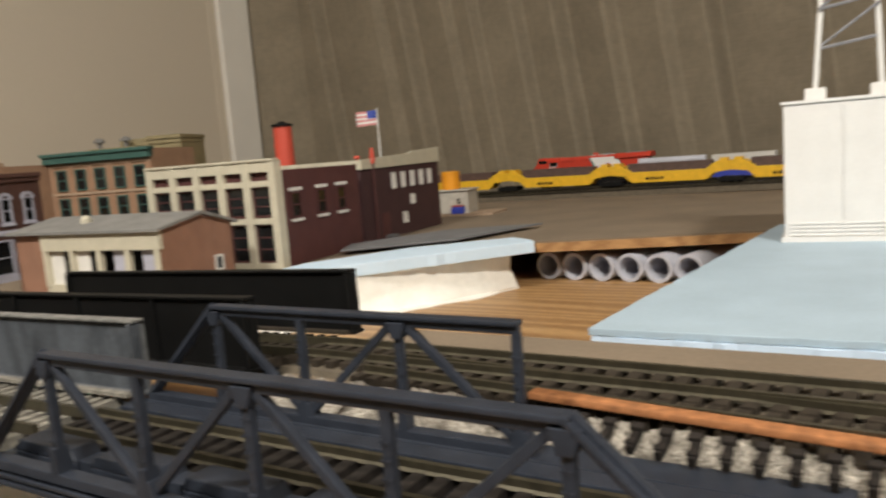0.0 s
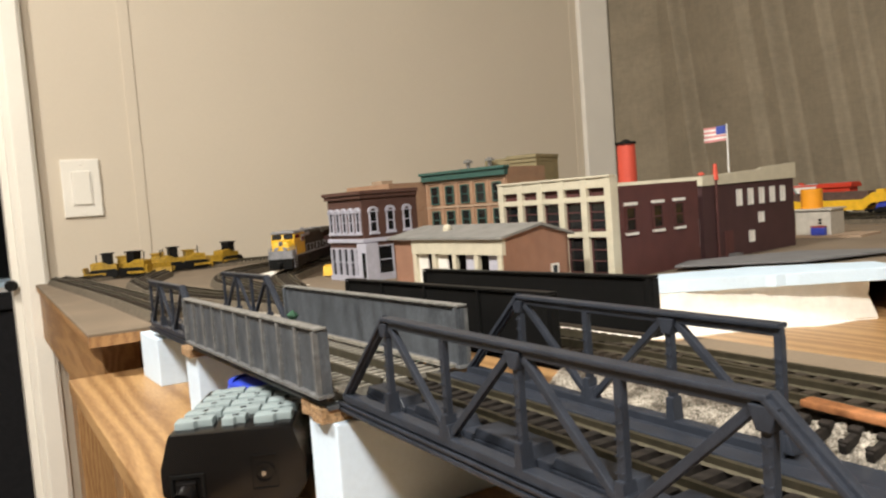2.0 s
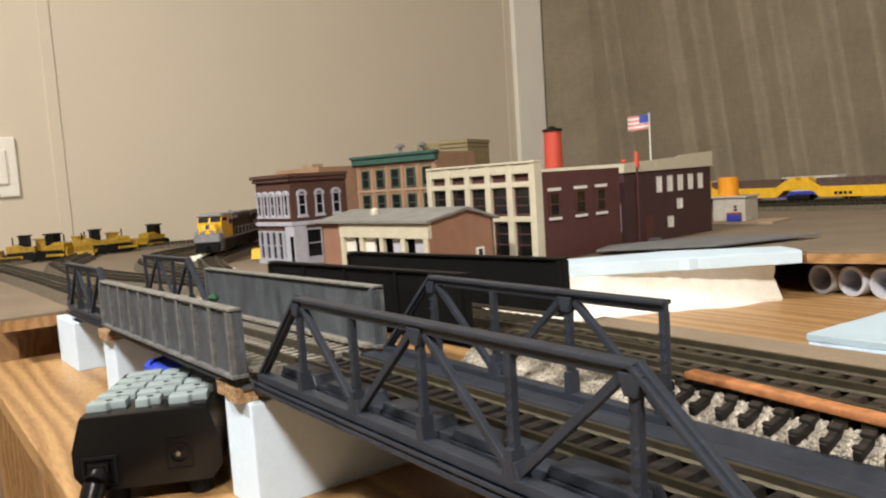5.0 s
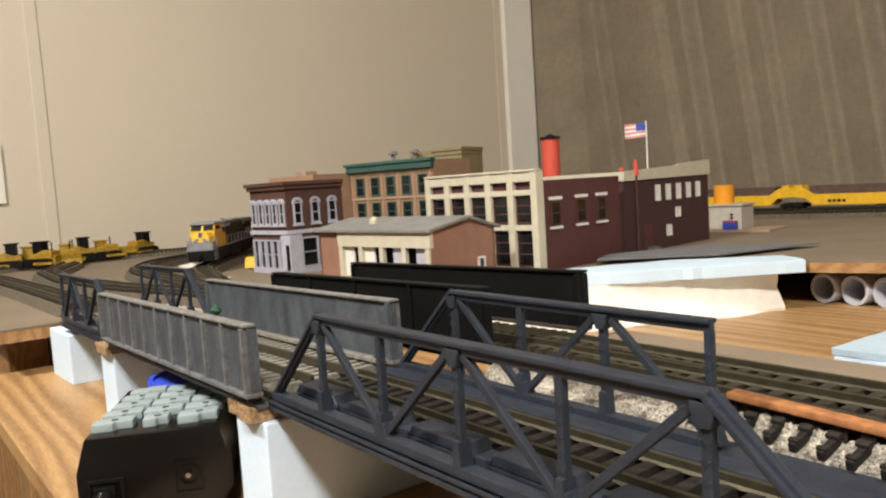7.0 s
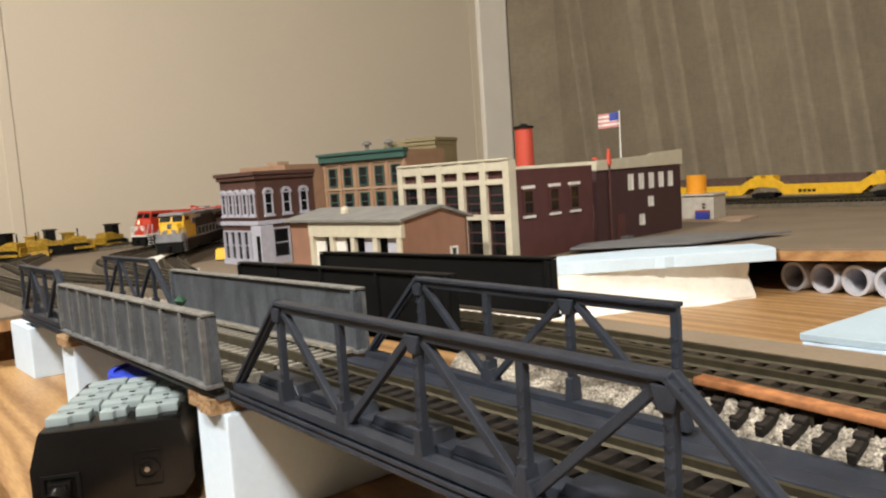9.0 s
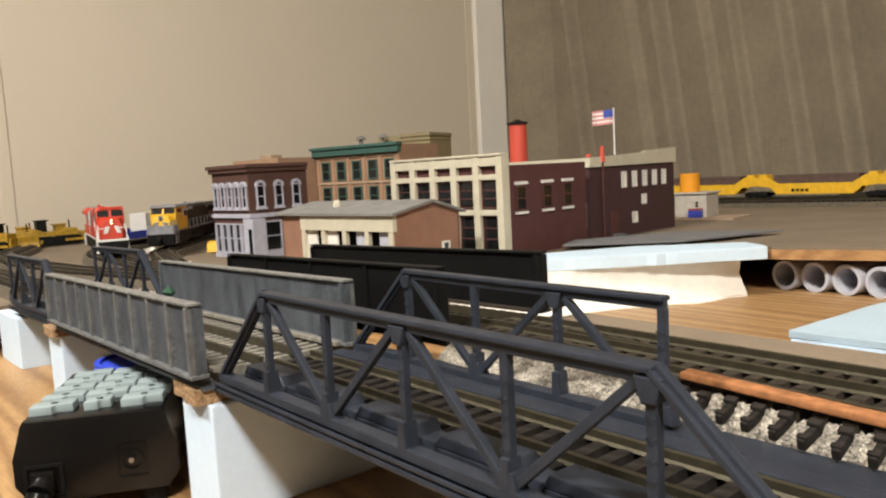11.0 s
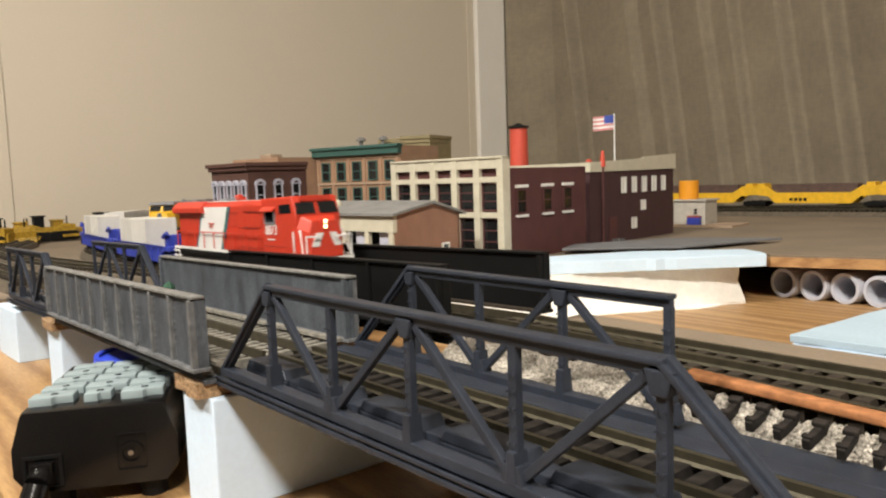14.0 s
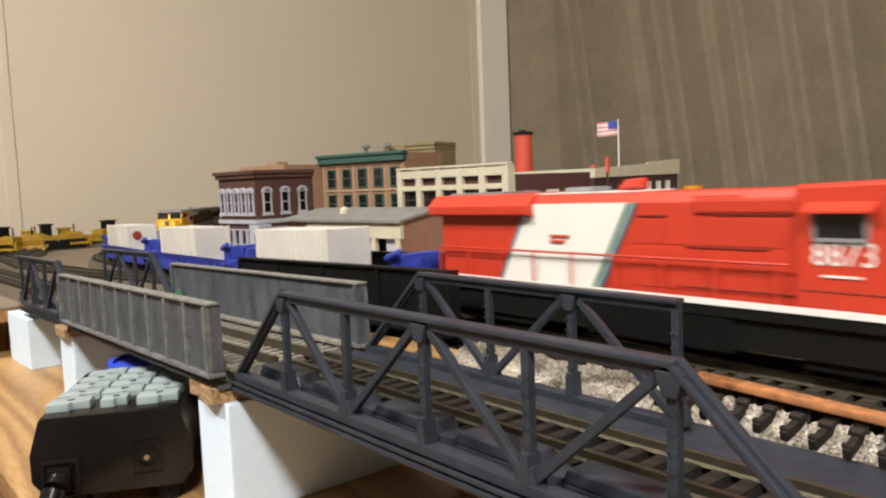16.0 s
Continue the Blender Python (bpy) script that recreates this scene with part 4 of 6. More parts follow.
part("plug", Shape().box(0.0, 0.0022, -0.0148, -0.0102, 0.0068, 0.0118).box(0.0018, 0.0026, -0.0140, -0.0110, 0.0085, 0.0112), M_CTRL, CT, bevel=0.0003)
cab = Shape()
cp = [(0.0014, -0.0125, 0.0088), (0.0034, -0.0130, 0.0078), (0.0052, -0.0137, 0.0048), (0.0062, -0.0145, 0.0000), (0.0064, -0.0165, -0.010), (0.0050, -0.0200, -0.030), (0.003, -0.022, -0.09)]
for p, q in zip(cp, cp[1:]):
    cab.rod(p, q, 0.0027, 14)
part("cable", cab, M_CTRL, CT, "black cable", smooth=True)
for fx in (0.006, 0.038):
    part("foot", Shape().rod((-fx, 0.009, 0.0), (-fx, 0.009, 0.0046), 0.0030, 14), M_BLACK, CT)
    part("foot", Shape().rod((-fx, -0.011, 0.0), (-fx, -0.011, 0.0046), 0.0030, 14), M_BLACK, CT)

bl = thing("blue_lid", "bright blue plastic lid behind the controller", "lid", at(-0.2050, 0.0690, PLY), 20)
part("lid", Shape().rod((0, 0, 0), (0, 0, 0.0225), 0.0135, 28), M_BLUE, bl, bevel=0.001, smooth=True)
part("rim", Shape().tube((0, 0, 0.0226), (0, 0, 0.0234), 0.0132, 0.0118, 28), M_BLUE, bl)
gs = thing("scenery_clump", "dark green foam foliage clump lying on the plywood", "foliage", at(-0.218, 0.106, PLY))
rnd = random.Random(11)
for k in range(3):
    cl = Shape()
    for i in range(260):
        c = Vector((rnd.gauss(0, 0.012), rnd.gauss(0, 0.010), abs(rnd.gauss(0, 0.011))))
        r = rnd.uniform(0.001, 0.0026)
        cl.add([tuple(c + Vector(v) * r) for v in ((1, 0, 0), (-1, 0, 0.1), (0, 1, 0), (0, -1, 0.2), (0, 0, 1), (0, 0, -1))], [(0, 2, 4), (2, 1, 4), (1, 3, 4), (3, 0, 4), (2, 0, 5), (1, 2, 5), (3, 1, 5), (0, 3, 5)])
    o = part("clump", cl, M_GREEN, gs)
    o.location = Vector((0.018 * k - 0.02, 0.008 * (k % 2), 0.001)) * U

# ---- town ----
TURN_TOWN = 5.0


def window(parent, face, u, z, w, h, frame_mat, style="plain", glass=M_GLASS, depth=0.0012, bars=1, off=0.0):
    """A window on a wall face. face: (origin, along, out) in the building's space."""
    o, a, n = face
    def P(du, dn, dz):
        return tuple(o + a * (u + du) + n * (dn + off) + Vector((0, 0, z + dz)))
    def slab(du0, du1, dz0, dz1, n0, n1):
        s = Shape()
        pts = [P(du, dn, dz) for dn in (n0, n1) for dz in (dz0, dz1) for du in (du0, du1)]
        s.add(pts, [(0, 1, 3, 2), (4, 6, 7, 5), (0, 4, 5, 1), (2, 3, 7, 6), (0, 2, 6, 4), (1, 5, 7, 3)])
        return s
    win = part("window", slab(-w / 2, w / 2, 0, h, 0.0001, 0.0004), glass, parent)
    t = 0.0009
    fr = Shape()
    for q in ((-w / 2 - t, -w / 2, 0, h), (w / 2, w / 2 + t, 0, h), (-w / 2 - t, w / 2 + t, -t, 0), (-w / 2 - t, w / 2 + t, h, h + t)):
        s = slab(*q, 0.0, depth)
        fr.v += s.v
        fr.f += [tuple(i + len(fr.v) - len(s.v) for i in f) for f in s.f]
    for k in range(bars):
        zc = h * (k + 1) / (bars + 1)
        s = slab(-w / 2, w / 2, zc - 0.0003, zc + 0.0003, 0.0002, 0.0007)
        fr.v += s.v
        fr.f += [tuple(i + len(fr.v) - len(s.v) for i in f) for f in s.f]
    if style == "arch":
        for k in range(7):
            th0, th1 = math.pi * k / 7, math.pi * (k + 1) / 7
            ri, ro = w / 2, w / 2 + 0.0017
            pts = [P(r * math.cos(th), dn, h + r * math.sin(th)) for dn in (0.0, depth + 0.0006) for r in (ri, ro) for th in (th0, th1)]
            fr.add(pts, [(0, 1, 3, 2), (4, 6, 7, 5), (0, 4, 5, 1), (2, 3, 7, 6), (0, 2, 6, 4), (1, 5, 7, 3)])
    part("frame", fr, frame_mat, win)
    if style in ("lintel", "arch"):
        part("sill", slab(-w / 2 - 0.0016, w / 2 + 0.0016, -0.0022, -0.0009, 0, depth + 0.0006), frame_mat, win)
    if style == "lintel":
        part("lintel", slab(-w / 2 - 0.0016, w / 2 + 0.0016, h + 0.0009, h + 0.0024, 0, depth + 0.0006), frame_mat, win)
    return win


def faces(w, d):
    """Front (towards -y), right (towards +x) and left faces of a block with its front right corner at the origin."""
    return {"front": (Vector((-w, 0, 0)), Vector((1, 0, 0)), Vector((0, -1, 0))),
            "right": (Vector((0, 0, 0)), Vector((0, 1, 0)), Vector((1, 0, 0))),
            "left": (Vector((-w, d, 0)), Vector((0, -1, 0)), Vector((-1, 0, 0)))}


def block(name, label, place, turn, w, d, h, wall_mat, roof_mat, parapet=0.003, category="model building"):
    b = thing(name, label, category, place, turn, group="model town")
    part("wall", Shape().box(-w, 0, 0, d, 0, h - parapet), wall_mat, b)
    if parapet:
        part("parapet", Shape().box(-w, 0, 0, 0.0016, h - parapet, h).box(-w, 0, d - 0.0016, d, h - parapet, h).box(-w, -w + 0.0016, 0.0016, d - 0.0016, h - parapet, h).box(-0.0016, 0, 0.0016, d - 0.0016, h - parapet, h), wall_mat, b)
    part("roof", Shape().box(-w + 0.0017, -0.0017, 0.0017, d - 0.0017, h - parapet, h - parapet + 0.0006), roof_mat, b)
    return b


GT = gz(-0.27)
# cream-fronted maroon brick works
WW, WD, WH = 0.086, 0.078, 0.0505
wb = block("brick_factory", "maroon brick model factory with a cream pilastered front", at(-0.2715, 0.2865, GT), TURN_TOWN, WW, WD, WH, M_MAROON, M_ROOF)
fc = faces(WW, WD)
part("plinth", Shape().box(-WW - 0.001, 0.0012, -0.0030, -0.0016, 0.0, 0.003), M_CREAM, wb, "cream plinth", bevel=0.0002)
part("facade", Shape().box(-WW - 0.001, 0.0012, -0.0030, -0.0004, 0.0505, 0.0565), M_CREAM, wb, "cream plastic parapet", bevel=0.0003)
part("cornice", Shape().box(-WW - 0.002, 0.002, -0.0040, 0.0010, 0.0560, 0.0572), M_CREAM, wb, bevel=0.0003)
for i in range(6):
    x = -WW + i * (WW - 0.0005) / 5
    part("pilaster", Shape().box(x - 0.0022, x + 0.0022, -0.0034, -0.0002, 0.0, 0.0560), M_CREAM, wb, "cream pilaster", bevel=0.0003)
for zz in (0.0235, 0.0430):
    part("band", Shape().box(-WW, 0, -0.0028, -0.0002, zz, zz + 0.0030), M_CREAM, wb, "cream band", bevel=0.0002)
for i in range(5):
    u = WW * (i + 0.5) / 5
    window(wb, fc["front"], u, 0.004, 0.0120, 0.0185, M_MAROON, bars=2)
    window(wb, fc["front"], u, 0.0280, 0.0120, 0.0140, M_MAROON, bars=2)
    window(wb, fc["front"], u, 0.0468, 0.0105, 0.0036, M_MAROON, bars=0, glass=M_MAROON)
part("corner_pilaster", Shape().box(-0.0010, 0.0016, -0.0030, 0.0030, 0, 0.0560), M_CREAM, wb, "cream corner pilaster", bevel=0.0002)
for u in (0.0140, 0.0380, 0.0580):
    window(wb, fc["right"], u, 0.0260, 0.0075, 0.0120, M_MAROON, "plain", bars=1)
    part("lintel", Shape().box(0.0, 0.0016, u - 0.0052, u + 0.0052, 0.0395, 0.0412), M_SILL, wb, "white lintel")
    part("sill", Shape().box(0.0, 0.0016, u - 0.0050, u + 0.0050, 0.0232, 0.0246), M_SILL, wb, "white sill")

# dark maroon mill with stack and flag
RW, RD, RH = 0.080, 0.110, 0.0480
rb = block("brick_mill", "dark maroon brick model mill with a cream parapet", at(-0.2840, 0.3755, GT), TURN_TOWN, RW, RD, RH, M_MAROON2, M_ROOF)
fr = faces(RW, RD)
part("parapet_board", Shape().prism([(-0.001, 0.0468), (RD + 0.001, 0.0475), (RD + 0.001, 0.0582), (RD * 0.62, 0.0562), (RD * 0.58, 0.0550), (-0.001, 0.0528)], -0.0008, 0.0014, "x"), M_CREAM, rb, "cream parapet")
part("parapet_board", Shape().box(-RW - 0.001, 0.0010, -0.0012, 0.0006, 0.0468, 0.0528), M_CREAM, rb, "cream parapet")
for k in range(5):
    window(rb, fr["right"], 0.0400 + k * 0.0135, 0.0330, 0.0034, 0.0090, M_SILL, "plain", glass=M_SILL, bars=2)
window(rb, fr["right"], 0.0655, 0.0205, 0.0040, 0.0052, M_SILL, glass=M_SILL)
window(rb, fr["right"], 0.0530, 0.0085, 0.0040, 0.0058, M_SILL, glass=M_SILL)
window(rb, fr["front"], 0.0720, 0.0100, 0.0080, 0.0160, M_SILL, bars=4)
part("door", Shape().box(0, 0.0008, 0.022, 0.031, 0, 0.017), M_MAROON, rb, "maroon door", bevel=0.0002)
part("step", Shape().box(0.0003, 0.006, 0.024, 0.032, 0, 0.0025), M_SLAB, rb)
part("downpipe", Shape().rod((0.0014, 0.013, 0.0), (0.0014, 0.013, 0.0500), 0.0009, 8), M_MAROON, rb)
part("vent_pipe", Shape().rod((0.0014, 0.013, 0.0500), (0.0014, 0.013, 0.0600), 0.0020, 8, 0.0010), M_STACK, rb, "red vent pipe")
part("chimney", Shape().rod((-0.0665, 0.013, 0.0455), (-0.0665, 0.013, 0.0790), 0.0066, 20, 0.0062), M_STACK, rb, "red smoke stack", smooth=True)
part("stack_cap", Shape().rod((-0.0665, 0.013, 0.0790), (-0.0665, 0.013, 0.0805), 0.0072, 20).rod((-0.0665, 0.013, 0.0805), (-0.0665, 0.013, 0.0825), 0.0050, 12, 0.0012), M_BLACK, rb)
part("roof_vent", Shape().rod((-0.030, 0.045, 0.0455), (-0.030, 0.045, 0.0540), 0.0012, 8).dome((-0.030, 0.045, 0.0540), 0.0024, 0.002), M_STACK, rb, "small red roof vent")
flag = part("flag_pole", Shape().rod((-0.042, 0.0985, 0.0450), (-0.042, 0.0985, 0.0905), 0.0007, 8, 0.0005), M_WHITE, rb, "white flag pole")
fl = Shape()
FD = Vector((-0.80, -0.60, 0))
def fpt(a, z):
    p = Vector((-0.042, 0.0985, 0)) + FD * a
    sw2 = 0.0012 * math.sin(a * 420)
    return (p.x + 0.6 * sw2, p.y - 0.8 * sw2, z - 0.06 * a)
def flagstrip(a0, a1, z0, z1, dn):
    s, n = Shape(), 8
    vs, fs2 = [], []
    for i in range(n + 1):
        a = a0 + (a1 - a0) * i / n
        for zz in (z0, z1):
            p = fpt(a, zz)
            for q in (-dn, dn):
                vs.append((p[0] + 0.6 * q, p[1] - 0.8 * q, p[2]))
    for i in range(n):
        b = i * 4
        fs2 += [(b, b + 4, b + 6, b + 2), (b + 1, b + 3, b + 7, b + 5), (b + 2, b + 6, b + 7, b + 3), (b, b + 1, b + 5, b + 4)]
    fs2 += [(0, 2, 3, 1), (n * 4, n * 4 + 1, n * 4 + 3, n * 4 + 2)]
    return s.add(vs, fs2)
for k in range(7):
    z0 = 0.0785 + k * 0.00155
    part("stripe", flagstrip(0.0006, 0.0160, z0, z0 + 0.00155, 0.00018), M_FLAGRED if k % 2 == 0 else M_WHITE, flag)
part("canton", flagstrip(0.0006, 0.0075, 0.0835, 0.08935, 0.0003), M_FLAGBLUE, flag, "blue canton")

# brick station
SW, SD, SH = 0.098, 0.0465, 0.0290
st = thing("station_building", "low brick model station with a cream loading front and grey roof", "model building", at(-0.2785, 0.2165, GT), TURN_TOWN, group="model town")
part("gable_wall", Shape().prism([(0, 0), (SD, 0), (SD, SH - 0.0012), (SD * 0.55, SH + 0.0045), (0, SH)], -0.0015, 0.0, "x"), M_REDBRICK, st)
part("gable_wall", Shape().prism([(0, 0), (SD, 0), (SD, SH - 0.0012), (SD * 0.55, SH + 0.0045), (0, SH)], -SW, -SW + 0.0015, "x"), M_REDBRICK, st)
part("back_wall", Shape().box(-SW, 0, SD - 0.0015, SD, 0, SH - 0.0012), M_REDBRICK, st)
part("front_wall", Shape().box(-SW, -SW + 0.020, 0, 0.0015, 0, SH), M_REDBRICK, st)
part("front_frame", Shape().box(-SW + 0.020, 0.0006, -0.0012, 0.0012, SH - 0.0085, SH).box(-SW + 0.020, -0.0006, -0.0004, 0.0012, 0, 0.004), M_CREAM, st, "cream front frame")
for i in range(5):
    x = -SW + 0.022 + i * (SW - 0.024) / 4
    part("post", Shape().box(x - 0.0016, x + 0.0016, -0.0010, 0.0014, 0.003, SH - 0.008), M_CREAM, st, "cream post")
for i in range(4):
    x0 = -SW + 0.0236 + i * (SW - 0.024) / 4
    wd2 = (SW - 0.024) / 4 - 0.0032
    part("shutter", Shape().box(x0 + (0.0 if i < 2 else 0.006), x0 + wd2 * (0.55 if i < 2 else 1.0), 0.0012, 0.0022, 0.003, SH - 0.0085), M_SILL if i < 2 else M_LILAC, st, "pale shutter")
part("inner_wall", Shape().box(-SW + 0.002, -0.002, 0.016, 0.017, 0, SH - 0.002), M_BLACK, st)
part("roof", Shape().prism([(-0.003, SH - 0.0005), (SD * 0.55, SH + 0.0046), (SD + 0.003, SH - 0.0022), (SD + 0.003, SH - 0.0008), (SD * 0.55, SH + 0.0062), (-0.003, SH + 0.0010)], -SW - 0.003, 0.0025, "x"), M_ROOF, st, "grey felt roof", bevel=0.0002)
part("roof_cap", Shape().rod((-0.060, 0.012, SH + 0.001), (-0.060, 0.012, SH + 0.0055), 0.0026, 12).dome((-0.060, 0.012, SH + 0.0055), 0.0024, 0.0018), M_CREAM, st, "cream roof ventilator", smooth=True)
window(st, faces(SW, SD)["right"], 0.0350, 0.0060, 0.0036, 0.0058, M_SILL, bars=0)

# corner building
CW, CD, CH = 0.047, 0.046, 0.0615
lb = block("corner_shop", "brown brick model corner shop with lilac storefront and arched windows", at(-0.4390, 0.2190, gz(-0.46)), TURN_TOWN, CW, CD, CH, M_BROWNBRICK, M_ROOF)
fl2 = faces(CW, CD)
part("cornice", Shape().box(-CW - 0.003, 0.003, -0.003, CD, CH - 0.0015, CH + 0.0010).box(-CW - 0.0018, 0.0018, -0.0018, CD, CH - 0.0042, CH - 0.0016), M_BROWNBRICK, lb, "brown cornice", bevel=0.0003)
part("sign_band", Shape().box(-CW - 0.0012, 0.0016, -0.0016, CD, 0.0270, 0.0297), M_LILAC, lb, "lilac band", bevel=0.0003)
for k in range(5):
    window(lb, fl2["front"], 0.0050 + k * 0.0093, 0.0345, 0.0040, 0.0130, M_LILAC, "arch")
for k in range(3):
    window(lb, fl2["right"], 0.0085 + k * 0.0140, 0.0345, 0.0048, 0.0130, M_LILAC, "arch")
for k in range(5):
    window(lb, fl2["front"], 0.0060 + k * 0.0086, 0.0040, 0.0058, 0.0185, M_LILAC, bars=1, depth=0.0018)
part("stall_riser", Shape().box(-CW, 0.0012, -0.0016, -0.0001, 0, 0.0034), M_LILAC, lb, "lilac base board")
part("entrance", Shape().prism([(-0.0075, -0.0016), (0.0040, -0.0016), (0.0040, 0.0085), (-0.0010, 0.0085)], 0, 0.0265), M_LILAC, lb, "lilac corner entrance", bevel=0.0003)
part("door", Shape().prism([(-0.0010, -0.0019), (0.0030, -0.0019), (0.0030, -0.0016), (-0.0010, -0.0016)], 0.003, 0.020), M_GLASS, lb)
for k in range(2):
    window(lb, fl2["right"], 0.0160 + k * 0.0150, 0.0050, 0.0115, 0.0185, M_LILAC, bars=1, depth=0.0018)
part("stall_riser", Shape().box(-0.0001, 0.0016, 0.009, CD, 0, 0.0040), M_LILAC, lb, "lilac base board")

# green-corniced block
GW, GD, GH = 0.088, 0.05, 0.0740
gb = block("brick_rowhouse", "tan brick model row house with a green cornice and green windows", at(-0.440, 0.345, gz(-0.45)), 14, GW, GD, GH, M_TANBRICK, M_ROOF)
fg2 = faces(GW, GD)
part("cornice", Shape().box(-GW - 0.002, 0.001, -0.0040, 0.001, GH - 0.0060, GH + 0.0010).box(-GW - 0.003, 0.002, -0.0055, 0.0015, GH - 0.0010, GH + 0.0014), M_TEAL, gb, "green cornice", bevel=0.0004)
for rrow in range(3):
    for k in range(5):
        window(gb, fg2["front"], 0.0105 + k * 0.0168, 0.0080 + rrow * 0.0205, 0.0075, 0.0135, M_TEAL, "plain", bars=1)
    part("belt_course", Shape().box(-GW, 0.0, -0.0012, 0, 0.0245 + rrow * 0.0205, 0.0262 + rrow * 0.0205), M_ROOF_TAN, gb, "pale stone course")
for k in range(6):
    part("pilaster", Shape().box(-GW + 0.0005 + k * 0.0168, -GW + 0.0030 + k * 0.0168, -0.0010, 0, 0, GH - 0.006), M_TANBRICK, gb)

# olive building behind
ob_ = block("brick_tenement", "olive brick model tenement with a heavy cornice", at(-0.566, 0.480, gz(-0.5)), 24, 0.060, 0.05, 0.0905, M_OLIVE, M_ROOF)
part("cornice", Shape().box(-0.033, 0.0015, -0.003, 0.05, 0.0885, 0.0920).box(-0.031, 0.0005, -0.0015, 0.05, 0.0845, 0.0883), M_OLIVE, ob_, bevel=0.0003)
for k in range(3):
    window(ob_, (Vector((-0.030, 0, 0)), Vector((1, 0, 0)), Vector((0, -1, 0))), 0.0055 + k * 0.0095, 0.0665, 0.0048, 0.0125, M_OLIVE, "lintel")
    window(ob_, (Vector((-0.030, 0, 0)), Vector((1, 0, 0)), Vector((0, -1, 0))), 0.0055 + k * 0.0095, 0.044, 0.0048, 0.0125, M_OLIVE, "lintel")
lw = block("brick_tenement", "lower olive brick model tenement with two roof ventilators", at(-0.592, 0.452, gz(-0.5)), 24, 0.048, 0.05, 0.0835, M_OLIVE, M_ROOF)
for k in range(2):
    window(lw, faces(0.048, 0.05)["front"], 0.012 + k * 0.020, 0.0655, 0.0055, 0.0115, M_OLIVE, "lintel")
for vx in (-0.040, -0.014):
    part("ventilator", Shape().rod((vx, 0.006, 0.0800), (vx, 0.006, 0.0890), 0.0022, 10).dome((vx, 0.006, 0.0890), 0.0052, 0.0042), M_ROOF, lw, "dark round ventilator", smooth=True)
pk = block("brick_store", "low pink brick model store behind the corner shop", at(-0.520, 0.285, gz(-0.5)), 10, 0.060, 0.06, 0.0690, M_TANBRICK, M_ROOF_TAN)
part("hatch", Shape().box(-0.036, -0.022, 0.010, 0.022, 0.066, 0.0725), M_ROOF_TAN, pk, bevel=0.0003)

solid("paved_slab", Shape().prism([(0.000, 0.0), (0.050, 0.045), (0.072, 0.118), (0.018, 0.090), (-0.012, 0.026)], 0, 0.0012), M_SLAB, "flat grey paved slab in front of the mill", "paving", at(-0.2650, 0.3250, 0.9933), 0, bevel=0.0002)
hut = thing("site_hut", "grey model hut with an orange tank on its roof", "model building", at(-0.318, 0.552, gz(-0.3)), 8, group="model town")
part("base", Shape().box(-0.020, 0.050, -0.016, 0.030, 0, 0.0020), M_ROOF_TAN, hut, "tan base board")
part("wall", Shape().box(-0.018, 0.018, -0.008, 0.022, 0.0020, 0.0225), M_HUT, hut, bevel=0.0003)
part("roof", Shape().box(-0.020, 0.020, -0.010, 0.024, 0.0225, 0.0240), M_HUT, hut, bevel=0.0003)
part("tank", Shape().rod((-0.008, 0.008, 0.0240), (-0.008, 0.008, 0.0405), 0.0105, 20), M_ORANGE, hut, "orange tank", smooth=True)
window(hut, (Vector((-0.018, -0.008, 0)), Vector((1, 0, 0)), Vector((0, -1, 0))), 0.0255, 0.0110, 0.0036, 0.0048, M_HUT)
part("crate", Shape().box(0.000, 0.014, -0.0140, -0.0086, 0.0020, 0.0085), M_CARBLUE, hut, "blue crate", bevel=0.0003)
hut.scale = (0.74, 0.82, 0.92)
part("crate_lid", Shape().box(0.000, 0.014, -0.0140, -0.0086, 0.0085, 0.0098), M_RED_DARK, hut)

# white tower building at the foam sheet
tw = thing("white_tower", "unpainted white model tower with a steel lattice mast", "model building", at(-0.0385, 0.3400, 0.9948), 4)
part("wall", Shape().box(0, 0.10, 0, 0.08, 0, 0.0580), M_WHITE, tw, bevel=0.0004)
part("plinth", Shape().box(-0.0012, 0.1012, -0.0012, 0.08, 0, 0.0030), M_WHITE, tw)
for k in range(3):
    part("panel_joint", Shape().box(0.022 + 0.024 * k, 0.0228 + 0.024 * k, -0.0006, 0.0, 0.003, 0.056), M_WHITE, tw)
for k in range(4):
    part("rib", Shape().box(0.002, 0.098, -0.0005, 0.0, 0.0035 + 0.0016 * k, 0.0041 + 0.0016 * k), M_WHITE, tw)
part("coping", Shape().box(-0.0008, 0.1008, -0.0008, 0.081, 0.0580, 0.0592), M_WHITE, tw)
for (x0, x1) in ((0.012, 0.018), (0.036, 0.033)):
    part("foot", Shape().box(x0 - 0.004, x0 + 0.004, 0.006, 0.014, 0.0592, 0.0640), M_WHITE, tw, bevel=0.0003)
    part("mast_leg", Shape().rod((x0, 0.010, 0.064), (x1, 0.020, 0.150), 0.0011, 8), M_WHITE, tw, "white mast leg")
for k in range(4):
    z = 0.080 + 0.016 * k
    part("brace", Shape().rod((0.0125 + 0.0011 * k, 0.012, z), (0.0355 - 0.0006 * k, 0.012, z + 0.003), 0.0007, 6), M_GREY, tw)
    part("brace", Shape().rod((0.0125 + 0.0011 * k, 0.012, z), (0.0355 - 0.0006 * k, 0.012, z + 0.016), 0.0006, 6), M_GREY, tw)

